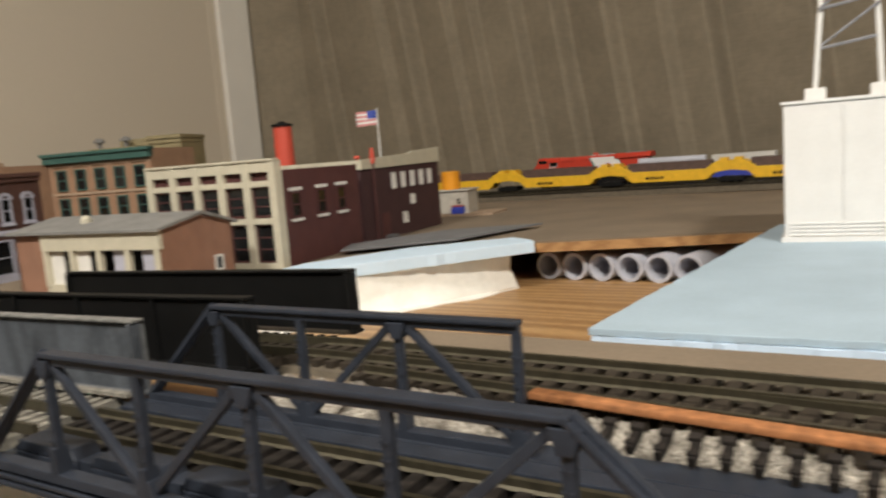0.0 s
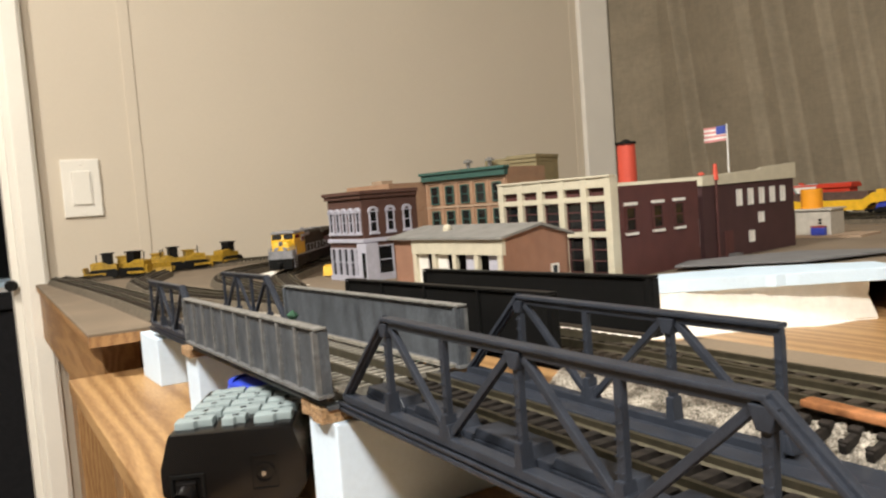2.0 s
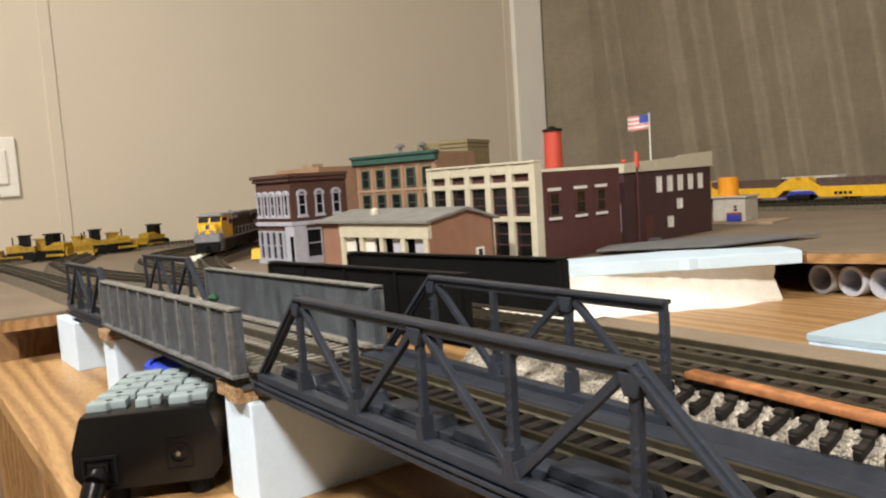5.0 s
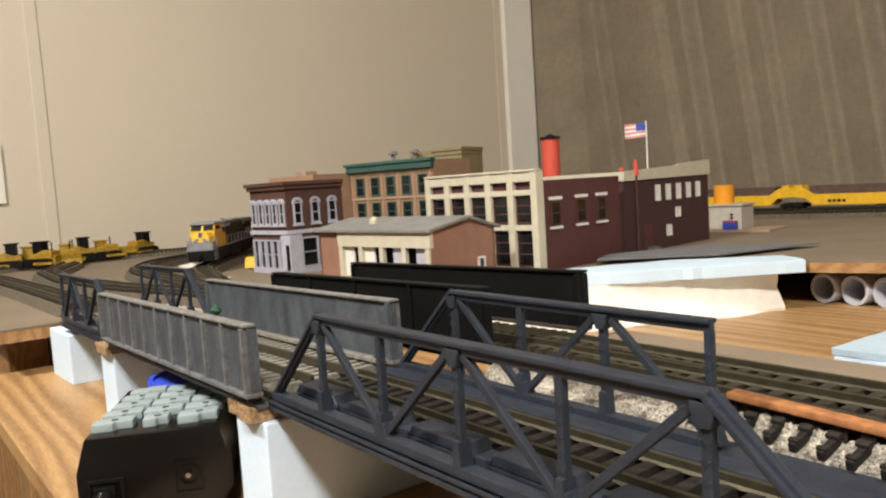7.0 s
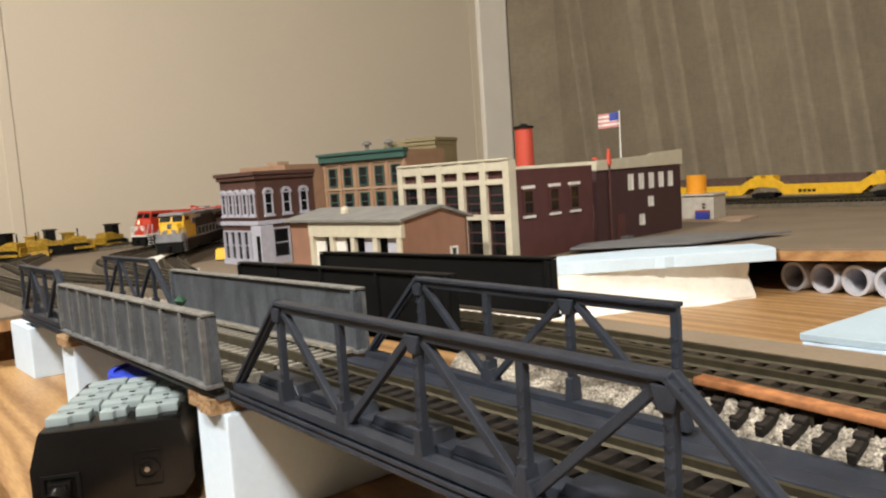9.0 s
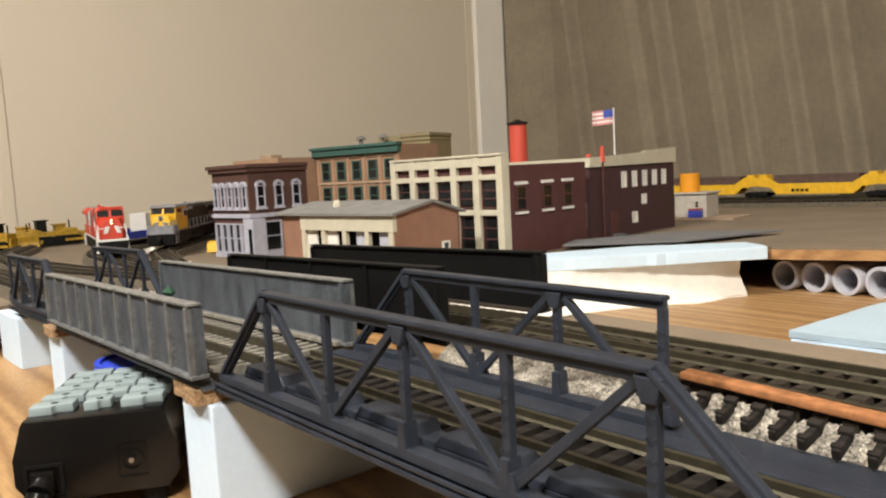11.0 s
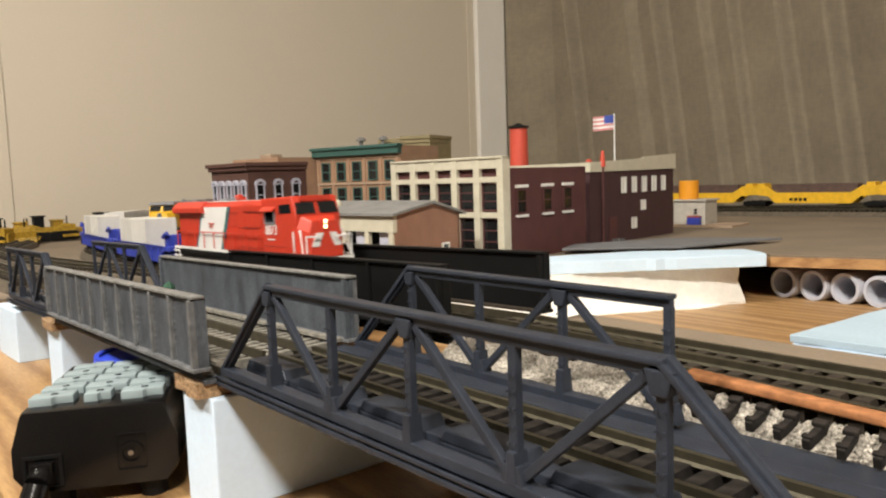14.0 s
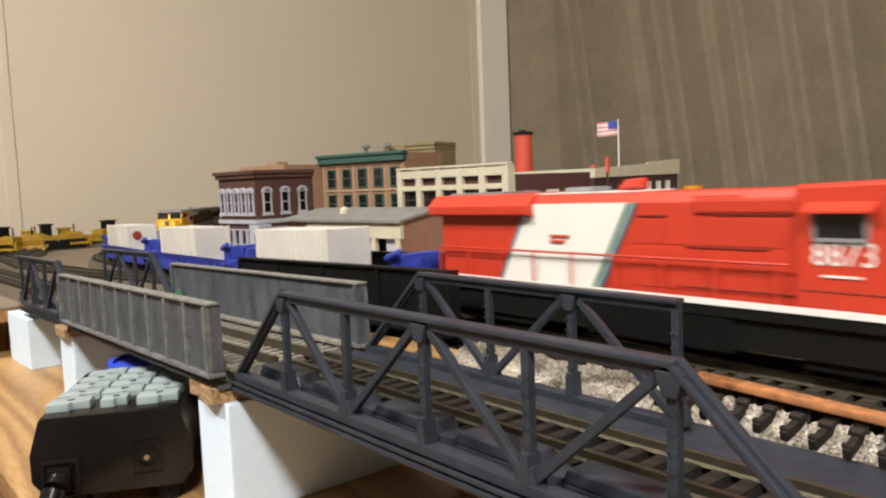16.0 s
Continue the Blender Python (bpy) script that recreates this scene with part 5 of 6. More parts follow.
# ---- rolling stock ----
def bogie(parent, x, z=0.0, ln=0.024, wheels=3, mat_=M_BLACK):
    t = part("truck", Shape().box(x - ln / 2, x + ln / 2, -0.0078, -0.0062, 0.0016, 0.0052).box(x - ln / 2, x + ln / 2, 0.0062, 0.0078, 0.0016, 0.0052).box(x - 0.004, x + 0.004, -0.0062, 0.0062, 0.003, 0.0056), mat_, parent, bevel=0.0003)
    for k in range(wheels):
        wx = x + (k - (wheels - 1) / 2) * ln / (wheels + 0.2)
        part("wheel", Shape().rod((wx, -0.0056, 0.0030), (wx, -0.0044, 0.0030), 0.0030, 16).rod((wx, 0.0044, 0.0030), (wx, 0.0056, 0.0030), 0.0030, 16).rod((wx, -0.0044, 0.003), (wx, 0.0044, 0.003), 0.0008, 6), M_RAIL if mat_ is not M_BLACK else M_BLACK, t)
    return t


def engine(name, label, body, stripe, sill, lit=False, detail=True, cab_mat=None, tall=1.0, hood_mat=None, front=1.0):
    """A six-axle diesel: x forward, z from the railhead, origin in its middle."""
    e = thing(name, label, "locomotive")
    HL, HW = 0.0690, 0.0094
    SZ = 0.0108
    part("frame", Shape().box(-HL, HL - 0.001, -HW, HW, SZ - 0.0022, SZ), M_BLACK, e)
    part("sill", Shape().box(-HL, HL - 0.001, -HW - 0.0002, -HW, SZ - 0.0004, SZ + 0.0006).box(-HL, HL - 0.001, HW, HW + 0.0002, SZ - 0.0004, SZ + 0.0006), sill, e, "white sill stripe")
    part("fuel_tank", Shape().prism([(-0.0085, 0.0022), (0.0085, 0.0022), (0.0092, SZ - 0.0022), (-0.0092, SZ - 0.0022)], -0.016, 0.018, "x"), M_BLACK, e, bevel=0.0005)
    for bx in (-0.045, 0.045):
        bogie(e, bx, ln=0.030)
    part("side_skirt", Shape().box(-HL + 0.004, HL - 0.006, -0.0060, 0.0060, 0.0062, SZ - 0.0022).box(-HL + 0.006, HL - 0.006, -0.0086, -0.0080, 0.0034, SZ - 0.0022).box(-HL + 0.006, HL - 0.006, 0.0080, 0.0086, 0.0034, SZ - 0.0022), M_BLACK, e)
    w = 0.0077
    part("hood", Shape().prism([(-w, SZ), (w, SZ), (w, 0.0258), (w - 0.0014, 0.0275), (-w + 0.0014, 0.0275), (-w, 0.0258)], -HL + 0.0035, 0.0300, "x"), hood_mat or body, e, bevel=0.0003)
    rad = part("radiator", Shape().prism([(-0.0078, 0.0234), (-0.0100, 0.0238), (-0.0100, 0.0256), (-0.0070, 0.0278), (0.0070, 0.0278), (0.0100, 0.0256), (0.0100, 0.0238), (0.0078, 0.0234)], -HL + 0.0005, -HL + 0.0375, "x"), hood_mat or body, e, bevel=0.0003)
    part("grille", Shape().box(-HL + 0.006, -HL + 0.026, -0.0062, 0.0062, 0.0278, 0.0282), M_GREY, rad)
    part("radiator_recess", Shape().box(-HL + 0.006, -HL + 0.0275, -w - 0.0002, w + 0.0002, 0.0150, 0.0200), body, e)
    c0 = 0.0290
    part("cab", Shape().prism([(c0, SZ), (0.0600, SZ), (0.0600, 0.0229), (0.0578, 0.0266), (0.0566, 0.0284), (c0, 0.0279)], -0.0087, 0.0087, "y"), cab_mat or body, e, bevel=0.0006)
    part("nose", Shape().add([(0.0590, -0.0086, SZ), (0.0590, 0.0086, SZ), (0.0590, 0.0086, 0.0195), (0.0590, 0.0068, 0.0228), (0.0590, -0.0068, 0.0228), (0.0590, -0.0086, 0.0195), (0.0672, -0.0062, SZ), (0.0672, 0.0062, SZ), (0.0662, 0.0060, 0.0180), (0.0655, 0.0046, 0.0212), (0.0655, -0.0046, 0.0212), (0.0662, -0.0060, 0.0180)], [(0, 1, 2, 3, 4, 5), (11, 10, 9, 8, 7, 6)] + [(k, (k + 1) % 6, 6 + (k + 1) % 6, 6 + k) for k in range(6)]), cab_mat or body, e, bevel=0.0005)
    part("blower_duct", Shape().box(0.010, 0.0292, -0.0082, 0.0082, 0.0240, 0.0262), body, e, bevel=0.0004)
    for sy in (-1, 1):
        a, b = sorted((sy * 0.0086, sy * 0.00885))
        sw_ = part("side_window", Shape().box(0.0325, 0.0400, a, b, 0.0208, 0.0240), M_GLASS, e)
        a2, b2 = sorted((sy * 0.0086, sy * 0.0092))
        part("window_frame", Shape().box(0.0320, 0.0325, a2, b2, 0.0203, 0.0244).box(0.0400, 0.0405, a2, b2, 0.0203, 0.0244).box(0.0320, 0.0405, a2, b2, 0.0203, 0.0208), M_GREY, sw_)
        part("awning", Shape().prism([(sy * 0.0086, 0.0250), (sy * 0.0106, 0.0241), (sy * 0.0106, 0.0244), (sy * 0.0086, 0.0256)], 0.0310, 0.0415, "x"), body, sw_)
        part("rear_cab_window", Shape().prism([(0.0445, 0.0234), (0.0566, 0.0236), (0.0556, 0.0262), (0.0445, 0.0259)], a, b, "y"), M_GLASS, e)
        part("windscreen", Shape().add([(0.0600 + d_x, yy, 0.0233) for d_x in (-0.0006, 0.0003) for yy in (sy * 0.0008, sy * 0.0080)] + [(0.0580 + d_x, yy, 0.0265) for d_x in (-0.0006, 0.0003) for yy in (sy * 0.0008, sy * 0.0076)], [(0, 1, 3, 2), (4, 6, 7, 5), (0, 4, 5, 1), (2, 3, 7, 6), (0, 2, 6, 4), (1, 5, 7, 3)]), M_GLASS, e)
        # handrails
        hr = Shape().rod((-HL + 0.004, sy * 0.0091, SZ + 0.0062), (0.028, sy * 0.0091, SZ + 0.0062), 0.00022, 5)
        for k in range(9):
            x = -HL + 0.004 + k * 0.0114
            hr.rod((x, sy * 0.0091, SZ), (x, sy * 0.0091, SZ + 0.0062), 0.00024, 5)
        part("handrail", hr, body, e)
        for ex in (HL - 0.0065, -HL + 0.0035):
            ld = Shape()
            for k in range(4):
                ld.box(ex - 0.0030, ex + 0.0030, sy * 0.0095 - 0.0009, sy * 0.0095 + 0.0009, 0.0026 + 0.0022 * k, 0.0030 + 0.0022 * k)
            ld.rod((ex - 0.003, sy * 0.0095, 0.0024), (ex - 0.003, sy * 0.0095, SZ), 0.00025, 5).rod((ex + 0.003, sy * 0.0095, 0.0024), (ex + 0.003, sy * 0.0095, SZ), 0.00025, 5)
            part("ladder", ld, sill, e, "white-edged ladder steps")
        part("step_rail", Shape().bar((HL - 0.0096, sy * 0.0093, SZ), (HL - 0.0110, sy * 0.0091, SZ + 0.0075), 0.0004, 0.0007).bar((HL - 0.0015, sy * 0.0093, SZ), (HL - 0.0070, sy * 0.0080, SZ + 0.0078), 0.0004, 0.0009), sill, e, "white grab rail")
        if detail:
            y0 = sy * (w + 0.00022)
            def plate(x0, x1, sl, z0, z1, th, m_, nm, lb_=""):
                s = Shape()
                ya, yb = sy * w, sy * (w + th)
                pts = [(x, yy, zz) for yy in (ya, yb) for x, zz in ((x0, z0), (x1, z0), (x1 + sl, z1), (x0 + sl, z1))]
                s.add(pts, [(0, 1, 2, 3), (7, 6, 5, 4), (0, 4, 5, 1), (1, 5, 6, 2), (2, 6, 7, 3), (3, 7, 4, 0)])
                return part(nm, s, m_, e, lb_)
            plate(-0.0425, -0.0132, 0.0095, SZ + 0.0002, 0.0258, 0.0003, stripe, "white_panel", "white slanted panel")
            plate(-0.0145, -0.0136, 0.0095, SZ + 0.0002, 0.0258, 0.0005, M_STRIPE_GREEN, "green_band")
            plate(-0.0130, -0.0122, 0.0095, SZ + 0.0002, 0.0258, 0.0005, M_STRIPE, "teal_band")
            plate(-0.0432, -0.0424, 0.0095, SZ + 0.0002, 0.0258, 0.0005, M_STRIPE, "teal_band")
            for zz, ww in ((0.0198, 0.0056), (0.0188, 0.0042)):
                part("lettering", Shape().box(-0.0262, -0.0262 + ww, min(y0, sy * (w + 0.0007)), max(y0, sy * (w + 0.0007)), zz, zz + 0.00035), M_RED, e, "unreadable red lettering")
            def ledge(nm, x0, x1, z0, z1, th, m_):
                part(nm, Shape().box(x0, x1, min(sy * w, sy * (w + th)), max(sy * w, sy * (w + th)), z0, z1), m_, e)
            for k in range(4):
                ledge("hood_door", -0.004 + 0.0078 * k, 0.0031 + 0.0078 * k, 0.0122, 0.0185, 0.00014, body)
            for k in range(4):
                ledge("hood_door", -0.004 + 0.0078 * k, 0.0031 + 0.0078 * k, 0.0192, 0.0232, 0.00012, body)
            for k in range(5):
                ledge("louvre", 0.010, 0.019, 0.0246 + k * 0.00045, 0.02485 + k * 0.00045, 0.0003, body)
            for x0, x1, zz in ((-0.003, 0.004, 0.0236), (0.008, 0.024, 0.0188), (0.006, 0.0285, 0.0126), (0.014, 0.028, 0.0238), (0.030, 0.050, 0.0136)):
                ledge("panel_seam", x0, x1, zz, zz + 0.00022, 0.0011 if x0 > 0.029 else 0.0003, M_RED_DARK)
            cu = bpy.data.curves.new("road_number", "FONT")
            cu.body, cu.size, cu.extrude, cu.align_x = "8873", 0.0050 * U, 0.00008 * U, "CENTER"
            tx = new("road_number", cu)
            tx.data.materials.append(M_WHITE)
            tx.parent = e
            tx.matrix_basis = Matrix.Translation(Vector((0.0368, sy * 0.0088, 0.0172)) * U) @ Matrix.Rotation(radians(0 if sy < 0 else 180), 4, "Z") @ Matrix.Rotation(radians(90), 4, "X")
            part("lettering", Shape().box(0.0335, 0.0395, min(sy * 0.0086, sy * 0.0089), max(sy * 0.0086, sy * 0.0089), 0.0156, 0.0159), M_WHITE, e, "unreadable white lettering")
    if detail:
        part("white_roof_band", Shape().box(-0.0335, -0.0040, -w + 0.0012, w - 0.0012, 0.0275, 0.0277), stripe, e, "white band over the roof")
    part("number_box", Shape().box(0.0560, 0.0584, -0.0060, 0.0060, 0.0268, 0.0284), body, e, bevel=0.0002)
    part("headlight_housing", Shape().box(0.0630, 0.0666, -0.0014, 0.0014, 0.0188, 0.0218), body, e, bevel=0.0003)
    for zz in (0.0195, 0.0210):
        part("headlight", Shape().rod((0.0664, 0, zz), (0.0668, 0, zz), 0.00055, 14), M_LAMP if lit else M_GLASS, e)
    part("nose_stripe", Shape().prism([(-0.0056, 0.0140), (-0.0030, 0.0140), (-0.0012, 0.0178), (-0.0038, 0.0178)], 0.0664, 0.0673, "x").prism([(0.0056, 0.0140), (0.0030, 0.0140), (0.0012, 0.0178), (0.0038, 0.0178)], 0.0664, 0.0673, "x"), sill, e, "white nose stripes")
    part("front_platform", Shape().box(0.0640, HL, -HW, HW, SZ - 0.0014, SZ), sill, e)
    part("pilot", Shape().box(HL - 0.0010, HL + 0.0004, -0.0088, 0.0088, 0.0018, SZ - 0.0014), M_BLACK, e, bevel=0.0003)
    part("rear_pilot", Shape().box(-HL - 0.0004, -HL + 0.0010, -0.0088, 0.0088, 0.0018, SZ - 0.0014), M_BLACK, e, bevel=0.0003)
    part("front_rail", Shape().rod((HL, -0.0085, SZ), (HL, -0.0085, SZ + 0.0062), 0.0003, 5).rod((HL, 0.0085, SZ), (HL, 0.0085, SZ + 0.0062), 0.0003, 5).rod((HL, -0.0085, SZ + 0.0062), (HL, -0.003, SZ + 0.0058), 0.0003, 5).rod((HL, 0.0085, SZ + 0.0062), (HL, 0.003, SZ + 0.0058), 0.0003, 5), sill, e)
    for cx in (HL, -HL):
        part("coupler", Shape().box(min(cx, cx * 1.065), max(cx, cx * 1.065), -0.0012, 0.0012, 0.0045, 0.0068), M_BLACK, e, bevel=0.0002)
    part("horn", Shape().box(-0.012, -0.008, -0.0014, 0.0014, 0.0275, 0.0288).rod((-0.010, -0.002, 0.0289), (-0.005, -0.002, 0.0289), 0.0007, 8, 0.001), body, e)
    part("exhaust", Shape().box(-0.026, -0.018, -0.0030, 0.0030, 0.0275, 0.0286), M_GREY, e, bevel=0.0003)
    if cab_mat:
        part("nose_base", Shape().box(0.0560, 0.0678, -0.0089, 0.0089, SZ - 0.0010, 0.0152), body, e, "grey nose base", bevel=0.0004)
        part("cab_roof", Shape().prism([(-0.0092, 0.0272), (0.0092, 0.0272), (0.0080, 0.0290), (-0.0080, 0.0290)], c0 - 0.001, 0.0592, "x"), body, e, "grey cab roof", bevel=0.0003)
    # fit of the drawn body: height over the walkway, length of the nose
    for o in e.children_recursive:
        if o.type == "MESH":
            for v in o.data.vertices:
                if v.co.x > 0.042 * U:
                    v.co.x = 0.042 * U + (v.co.x - 0.042 * U) * front
                if v.co.z > SZ * U:
                    v.co.z = SZ * U + (v.co.z - SZ * U) * tall
        else:
            o.location.z = SZ * U + (o.location.z - SZ * U) * tall
    return e


def container(parent, x0, x1, z0):
    c = part("container", Shape().box(x0, x1, -0.0078, 0.0078, z0, z0 + 0.0165), M_BOX, parent, "white ribbed container", bevel=0.0003)
    rb_ = Shape()
    n = int((x1 - x0) / 0.0045)
    for i in range(n + 1):
        x = x0 + 0.001 + (x1 - x0 - 0.002) * i / n
        for sy in (-1, 1):
            a, b = sorted((sy * 0.0078, sy * 0.0081))
            if x > x0 + (x1 - x0) * 0.48 and sy < 0 or sy > 0:
                rb_.box(x - 0.0004, x + 0.0004, a, b, z0 + 0.001, z0 + 0.0157)
    part("ribbing", rb_, M_BOX, c, kind="stuff")
    for xa, xb in ((x0 - 0.0003, x0 + 0.0008), (x1 - 0.0008, x1 + 0.0003)):
        for ya, yb in ((-0.0081, -0.0070), (0.0070, 0.0081)):
            part("corner_post", Shape().box(xa, xb, ya, yb, z0, z0 + 0.0167), M_BOX, c)
    return c


def well_car(kind_):
    """A blue well car with a white container; x forward, origin in its middle."""
    c = thing("well_car", "blue well car carrying a white container", "freight car", group="well cars")
    L = 0.0600
    part("side_sill", Shape().prism([(-L + 0.014, 0.0035), (L - 0.014, 0.0035), (L - 0.012, 0.0090), (L - 0.006, 0.0105), (L - 0.006, 0.0085), (L - 0.012, 0.0075), (-L + 0.012, 0.0075), (-L + 0.006, 0.0085), (-L + 0.006, 0.0105), (-L + 0.012, 0.0090)], -0.0095, -0.0084, "y"), M_CARBLUE, c)
    part("well_side", Shape().box(-L + 0.012, L - 0.012, -0.0094, -0.0085, 0.0025, 0.0090), M_CARBLUE, c)
    part("well_side", Shape().box(-L + 0.012, L - 0.012, 0.0085, 0.0094, 0.0025, 0.0090), M_CARBLUE, c)
    part("well_floor", Shape().box(-L + 0.012, L - 0.012, -0.0085, 0.0085, 0.0025, 0.0034), M_CARBLUE, c)
    for sg in (-1, 1):
        xs = sorted((sg * (L - 0.013), sg * (L - 0.001)))
        part("end_platform", Shape().box(xs[0], xs[1], -0.0088, 0.0088, 0.0082, 0.0105), M_CARBLUE, c, bevel=0.0004)
        xs = sorted((sg * (L - 0.011), sg * (L - 0.0075)))
        part("end_post", Shape().box(xs[0], xs[1], -0.0080, 0.0080, 0.0105, 0.0160).rod((xs[0], -0.0085, 0.0150), (xs[1] + 0.003 * sg, -0.0085, 0.0170), 0.0011, 8), M_CARBLUE, c, bevel=0.0004)
        part("brake_wheel", Shape().tube((sg * (L - 0.0010), -0.004, 0.0128), (sg * (L - 0.0004), -0.004, 0.0128), 0.0022, 0.0016, 14), M_CARBLUE, c)
        bogie(c, sg * (L - 0.008), ln=0.016, wheels=2)
        xs = sorted((sg * L, sg * (L + 0.0028)))
        part("coupler", Shape().box(xs[0] - 0.002, xs[1], -0.001, 0.001, 0.0045, 0.0065), M_BLACK, c)
    for k in range(9):
        x = -L + 0.015 + k * 0.0108
        part("stake", Shape().box(x - 0.0007, x + 0.0007, -0.0099, -0.0094, 0.0028, 0.0090), M_CARBLUE, c)
    container(c, -0.0410, 0.0140, 0.0068)
    if kind_:
        part("logo_disc", Shape().rod((0.0140, -0.003, 0.0175), (0.0146, -0.003, 0.0175), 0.0026, 16), M_RED_DARK, c, "dark red round mark")
    return c


red = engine("diesel_locomotive", "bright red diesel locomotive with a white slanted panel", M_RED, M_WHITE, M_WHITE, lit=True, tall=1.113, front=0.78)
red.scale = (0.98, 0.98, 1.06)
cars = [well_car(k == 2) for k in range(3)]

yl = engine("parked_locomotive", "parked diesel with a yellow cab and dark brown hood", M_GREY, M_GREY, M_GREY, detail=False, cab_mat=M_YELLOW, hood_mat=M_TIE_BROWN)
yl.matrix_world = Matrix.Translation(at(-0.5850, 0.2330, rz(-0.55))) @ Matrix.Rotation(radians(-36), 4, "Z") @ Matrix.Scale(1.05, 4)
yl2 = engine("parked_locomotive", "parked dull red diesel locomotive", M_RED_DARK, M_RED_DARK, M_RED_DARK, detail=False)
yl2.matrix_world = Matrix.Translation(at(-0.598, 0.321, rz(-0.55) + 0.0003)) @ Matrix.Rotation(radians(8), 4, "Z") @ Matrix.Scale(1.08, 4)


def flat_car(place):
    c = thing("flat_car", "yellow depressed-centre flat car with a dark brown load", "freight car", place, group="yellow flat cars")
    L = 0.0545
    for y in (-0.0080, 0.0068):
        part("side_beam", Shape().prism([(-L, 0.0115), (-L, 0.0198), (-L + 0.012, 0.0198), (-L + 0.022, 0.0135), (L - 0.022, 0.0135), (L - 0.012, 0.0198), (L, 0.0198), (L, 0.0115), (L - 0.014, 0.0100), (L - 0.021, 0.0038), (-L + 0.021, 0.0038), (-L + 0.014, 0.0100)], y, y + 0.0012, "y"), M_YELLOW, c, bevel=0.0002)
    part("floor", Shape().box(-L + 0.021, L - 0.021, -0.0068, 0.0068, 0.0060, 0.0072), M_YELLOW, c)
    for sg in (-1, 1):
        xs = sorted((sg * (L - 0.013), sg * L))
        part("bolster", Shape().box(xs[0], xs[1], -0.0068, 0.0068, 0.0115, 0.0192), M_YELLOW, c, bevel=0.0003)
        part("tie_down", Shape().box(xs[0] + 0.003, xs[1] - 0.003, -0.0060, 0.0060, 0.0192, 0.0222), M_YELLOW, c, bevel=0.0003)
        bogie(c, sg * (L - 0.004), ln=0.015, wheels=2)
    part("load", Shape().box(-L + 0.017, L - 0.017, -0.0062, 0.0062, 0.0072, 0.0212), M_BRASS, c, "dark brown load", bevel=0.0004)
    lt = Shape()
    for k in range(4):
        lt.box(-0.020 + k * 0.0042, -0.0172 + k * 0.0042, -0.0083, -0.0080, 0.0060, 0.0086)
    part("lettering", lt, M_BLACK, c, "unreadable dark lettering")
    return c


f0 = flat_car(at(-0.2800, 0.695, rz(-0.1) - 0.0008))
for fx in (-0.1720, -0.0640, 0.0440, -0.3880):
    copy_thing(f0, Matrix.Translation(at(fx, 0.695, rz(-0.1) - 0.0008)))
gc = thing("grey_load", "grey pipe load resting on the yellow flat cars", "cargo", at(-0.1700, 0.695, rz(-0.1) + 0.0186))
part("pipe", Shape().rod((-0.030, 0, 0.0032), (0.030, 0, 0.0032), 0.0032, 14), M_PIPE, gc, smooth=True)
for sx in (-0.026, 0.022):
    part("saddle", Shape().box(sx, sx + 0.004, -0.004, 0.004, -0.0002, 0.0010), M_GREY, gc)


def digger(place, turn, k, tall):
    """A small yellow tracked earth mover."""
    d = thing("bulldozer", "small yellow model bulldozer standing by the wall", "bulldozer", place, turn, group="diggers")
    s = 1.0
    for sy in (-1, 1):
        a, b = sorted((sy * 0.0060, sy * 0.0105))
        part("track", Shape().prism([(-0.012, 0.001), (-0.009, 0.0), (0.009, 0.0), (0.012, 0.001), (0.012, 0.0055), (0.009, 0.0070), (-0.009, 0.0070), (-0.012, 0.0055)], a, b, "y"), M_BLACK, d, bevel=0.0004)
    part("body", Shape().prism([(-0.011, 0.005), (0.011, 0.005), (0.011, 0.0120), (0.002, 0.0130), (-0.004, 0.0105), (-0.011, 0.0105)], -0.0060, 0.0060, "y"), M_YELLOW_DIRTY, d, bevel=0.0005)
    part("cab", Shape().box(-0.007, 0.001, -0.0050, 0.0050, 0.0105, 0.0185 if tall else 0.0150), M_BLACK if tall else M_YELLOW_DIRTY, d, bevel=0.0004)
    part("roof", Shape().box(-0.0085, 0.002, -0.0060, 0.0060, 0.0186 if tall else 0.0150, 0.0196 if tall else 0.0160), M_YELLOW_DIRTY if not tall else M_BLACK, d, bevel=0.0003)
    part("blade", Shape().prism([(0.0150, 0.0), (0.0170, 0.001), (0.0160, 0.005), (0.0172, 0.0090), (0.0155, 0.0090), (0.0145, 0.005)], -0.0095, 0.0095, "y"), M_YELLOW_DIRTY, d)
    for sy in (-1, 1):
        part("push_arm", Shape().bar((-0.002, sy * 0.0112, 0.0035), (0.0150, sy * 0.0112, 0.0035), 0.0014, 0.0018), M_YELLOW_DIRTY, d)
    part("exhaust", Shape().rod((0.006, 0.002, 0.012), (0.006, 0.002, 0.0185), 0.0006, 6), M_BLACK, d)
    d.scale = (1.15, 1.15, 1.3)
    return d


rnd = random.Random(21)
for i, (dx, dy) in enumerate(((-0.815, 0.106), (-0.822, 0.129), (-0.794, 0.134), (-0.797, 0.155), (-0.822, 0.172), (-0.822, 0.196), (-0.838, 0.238))):
    digger(at(dx, dy, gz(dx) + 0.0018), rnd.uniform(-160, 160) if i != 6 else -60, i, i % 2 == 0)

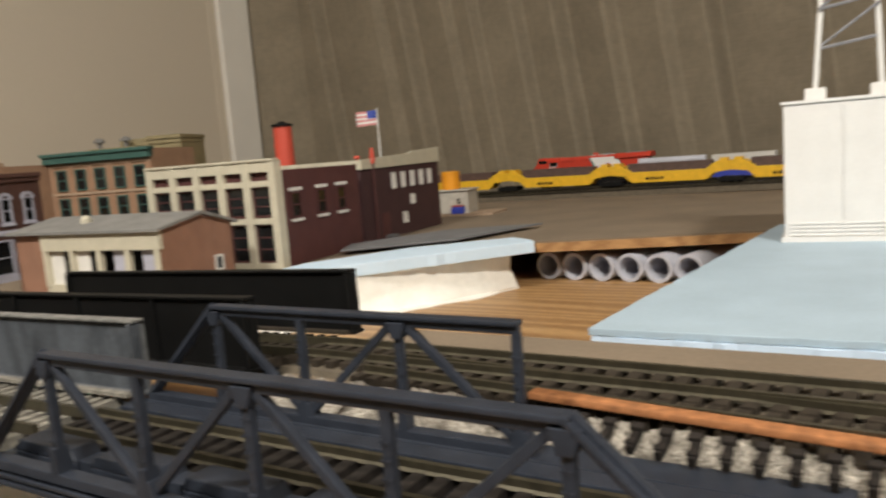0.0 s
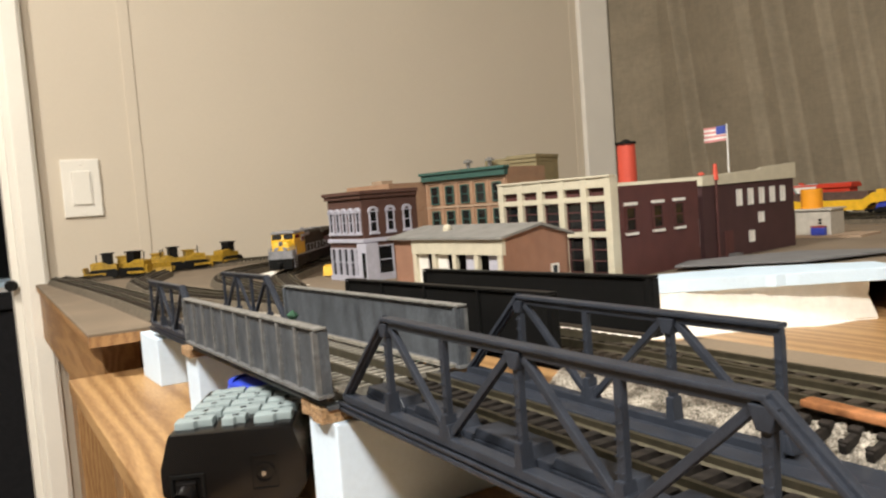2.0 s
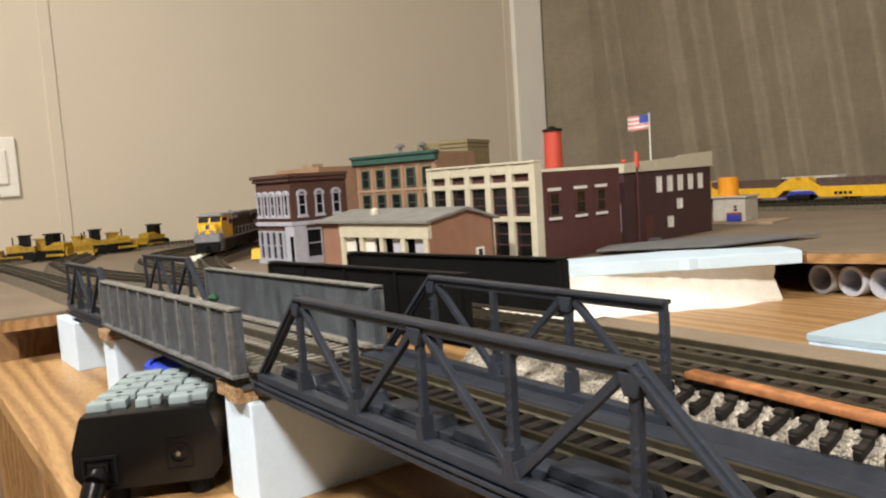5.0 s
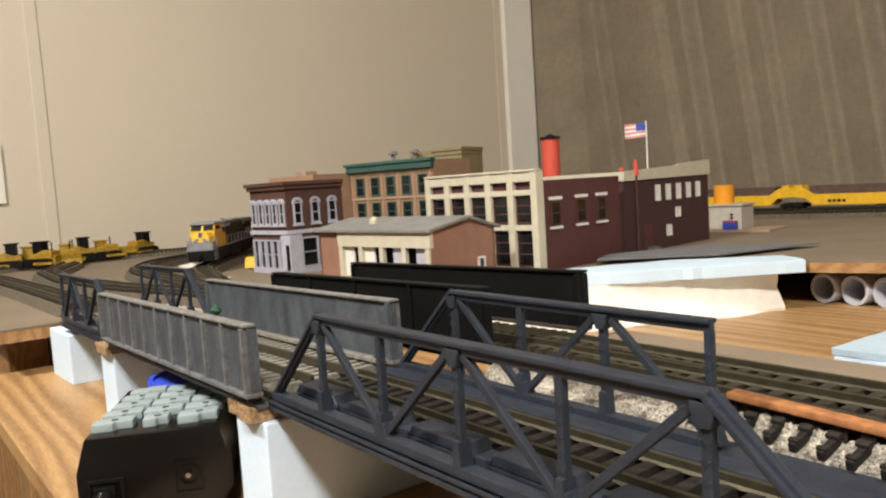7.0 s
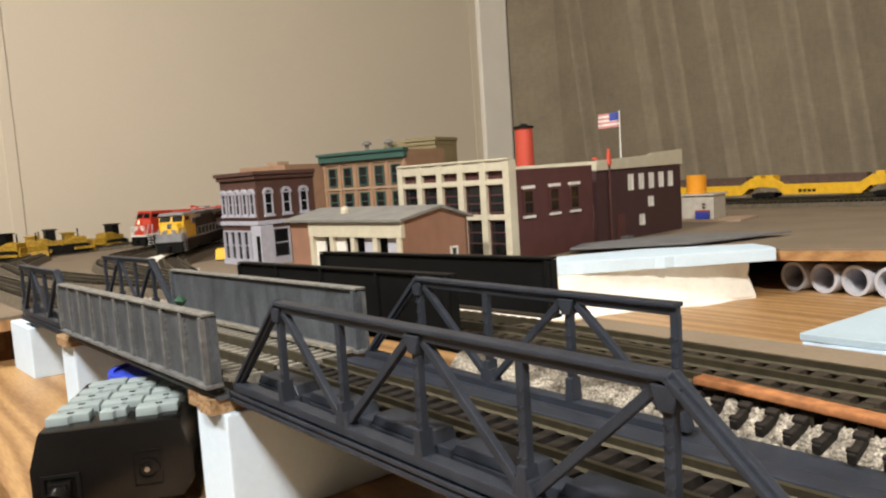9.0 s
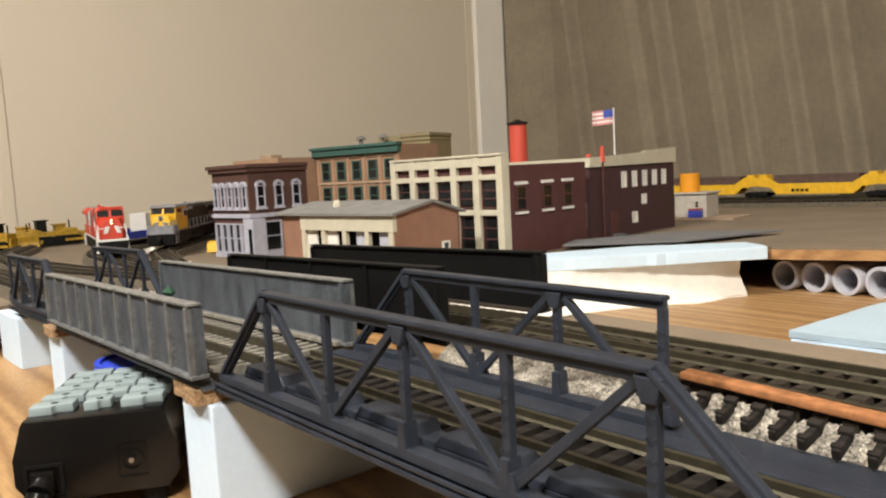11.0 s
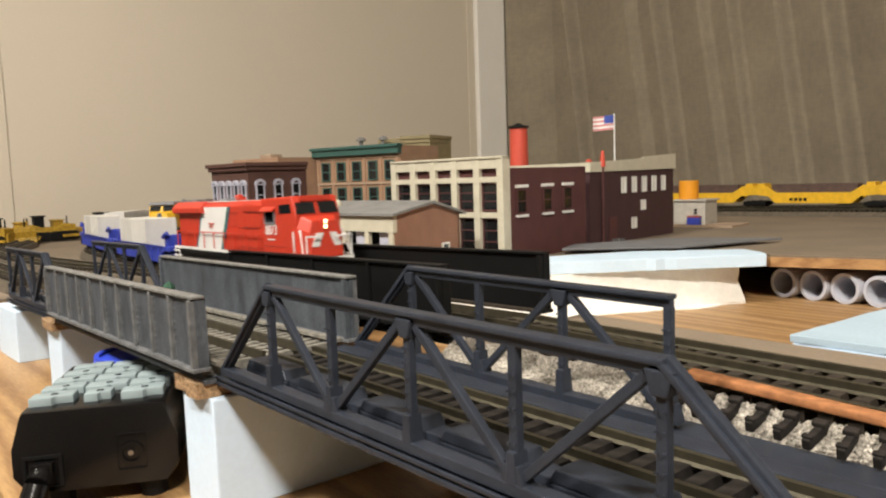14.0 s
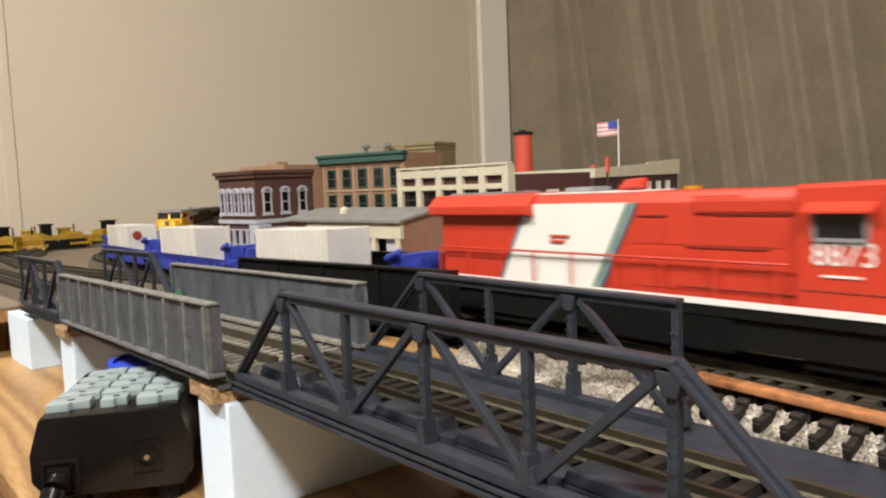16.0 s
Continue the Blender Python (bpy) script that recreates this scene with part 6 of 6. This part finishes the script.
ww = thing("front_loader", "parked yellow wheel loader beside the corner shop", "wheel loader", at(-0.528, 0.2420, gz(-0.5)), -40)
for wx in (-0.008, 0.009):
    for sy in (-1, 1):
        part("wheel", Shape().rod((wx, sy * 0.006, 0.005), (wx, sy * 0.0095, 0.005), 0.005, 16), M_BLACK, ww)
part("body", Shape().prism([(-0.013, 0.005), (0.010, 0.005), (0.010, 0.0110), (0.001, 0.0120), (-0.013, 0.0120)], -0.0055, 0.0055, "y"), M_YELLOW, ww, bevel=0.0004)
part("cab", Shape().box(-0.005, 0.002, -0.0045, 0.0045, 0.0120, 0.0210), M_YELLOW, ww, bevel=0.0004)
part("bucket", Shape().prism([(0.014, 0.002), (0.022, 0.001), (0.020, 0.008), (0.014, 0.009)], -0.010, 0.010, "y"), M_YELLOW, ww)
part("arm", Shape().bar((0.004, 0.003, 0.011), (0.016, 0.003, 0.006), 0.002, 0.002).bar((0.004, -0.003, 0.011), (0.016, -0.003, 0.006), 0.002, 0.002), M_YELLOW, ww)

# ---- what moves ----
S0 = max(s for s in [-1.2 - 0.002 * i for i in range(500)] if along(s)[1] > BACK_Y - 0.0005 and along(s)[0] > -0.268)
RUN = [(0.0, S0), (9.0, -0.740), (11.5, -0.506), (12.0, -0.446), (12.5, -0.403), (13.0, -0.362), (13.5, -0.309), (14.0, -0.2595), (14.5, -0.206), (15.0, -0.1620), (15.5, -0.1180), (16.0, -0.0670)]


def run(t):
    for (t0, s0), (t1, s1) in zip(RUN, RUN[1:]):
        if t <= t1:
            return s0 + (s1 - s0) * (t - t0) / (t1 - t0)
    return RUN[-1][1]


def riding(s, reach):
    """The pose of a car whose trucks stand at s - reach and s + reach on the loop."""
    x0, y0 = along(s - reach)
    x1, y1 = along(s + reach)
    xc, yc = (x0 + x1) / 2, (y0 + y1) / 2
    h0, h1 = mz(x0, y0), mz(x1, y1)
    dz = (h1 - h0) * U
    return Matrix.Translation(at(xc, yc, (h0 + h1) / 2)) @ Matrix.Rotation(math.atan2(y1 - y0, x1 - x0), 4, "Z") @ Matrix.Rotation(-math.asin(dz / (2 * reach * U)), 4, "Y")


def motions():
    times = [0.5 * i for i in range(33)]
    walk(red, [(t, riding(run(t), 0.050)) for t in times])
    for k, c in enumerate(cars):
        walk(c, [(t, riding(run(t) - 0.1380 - 0.1240 * k, 0.0505)) for t in times])


motions()
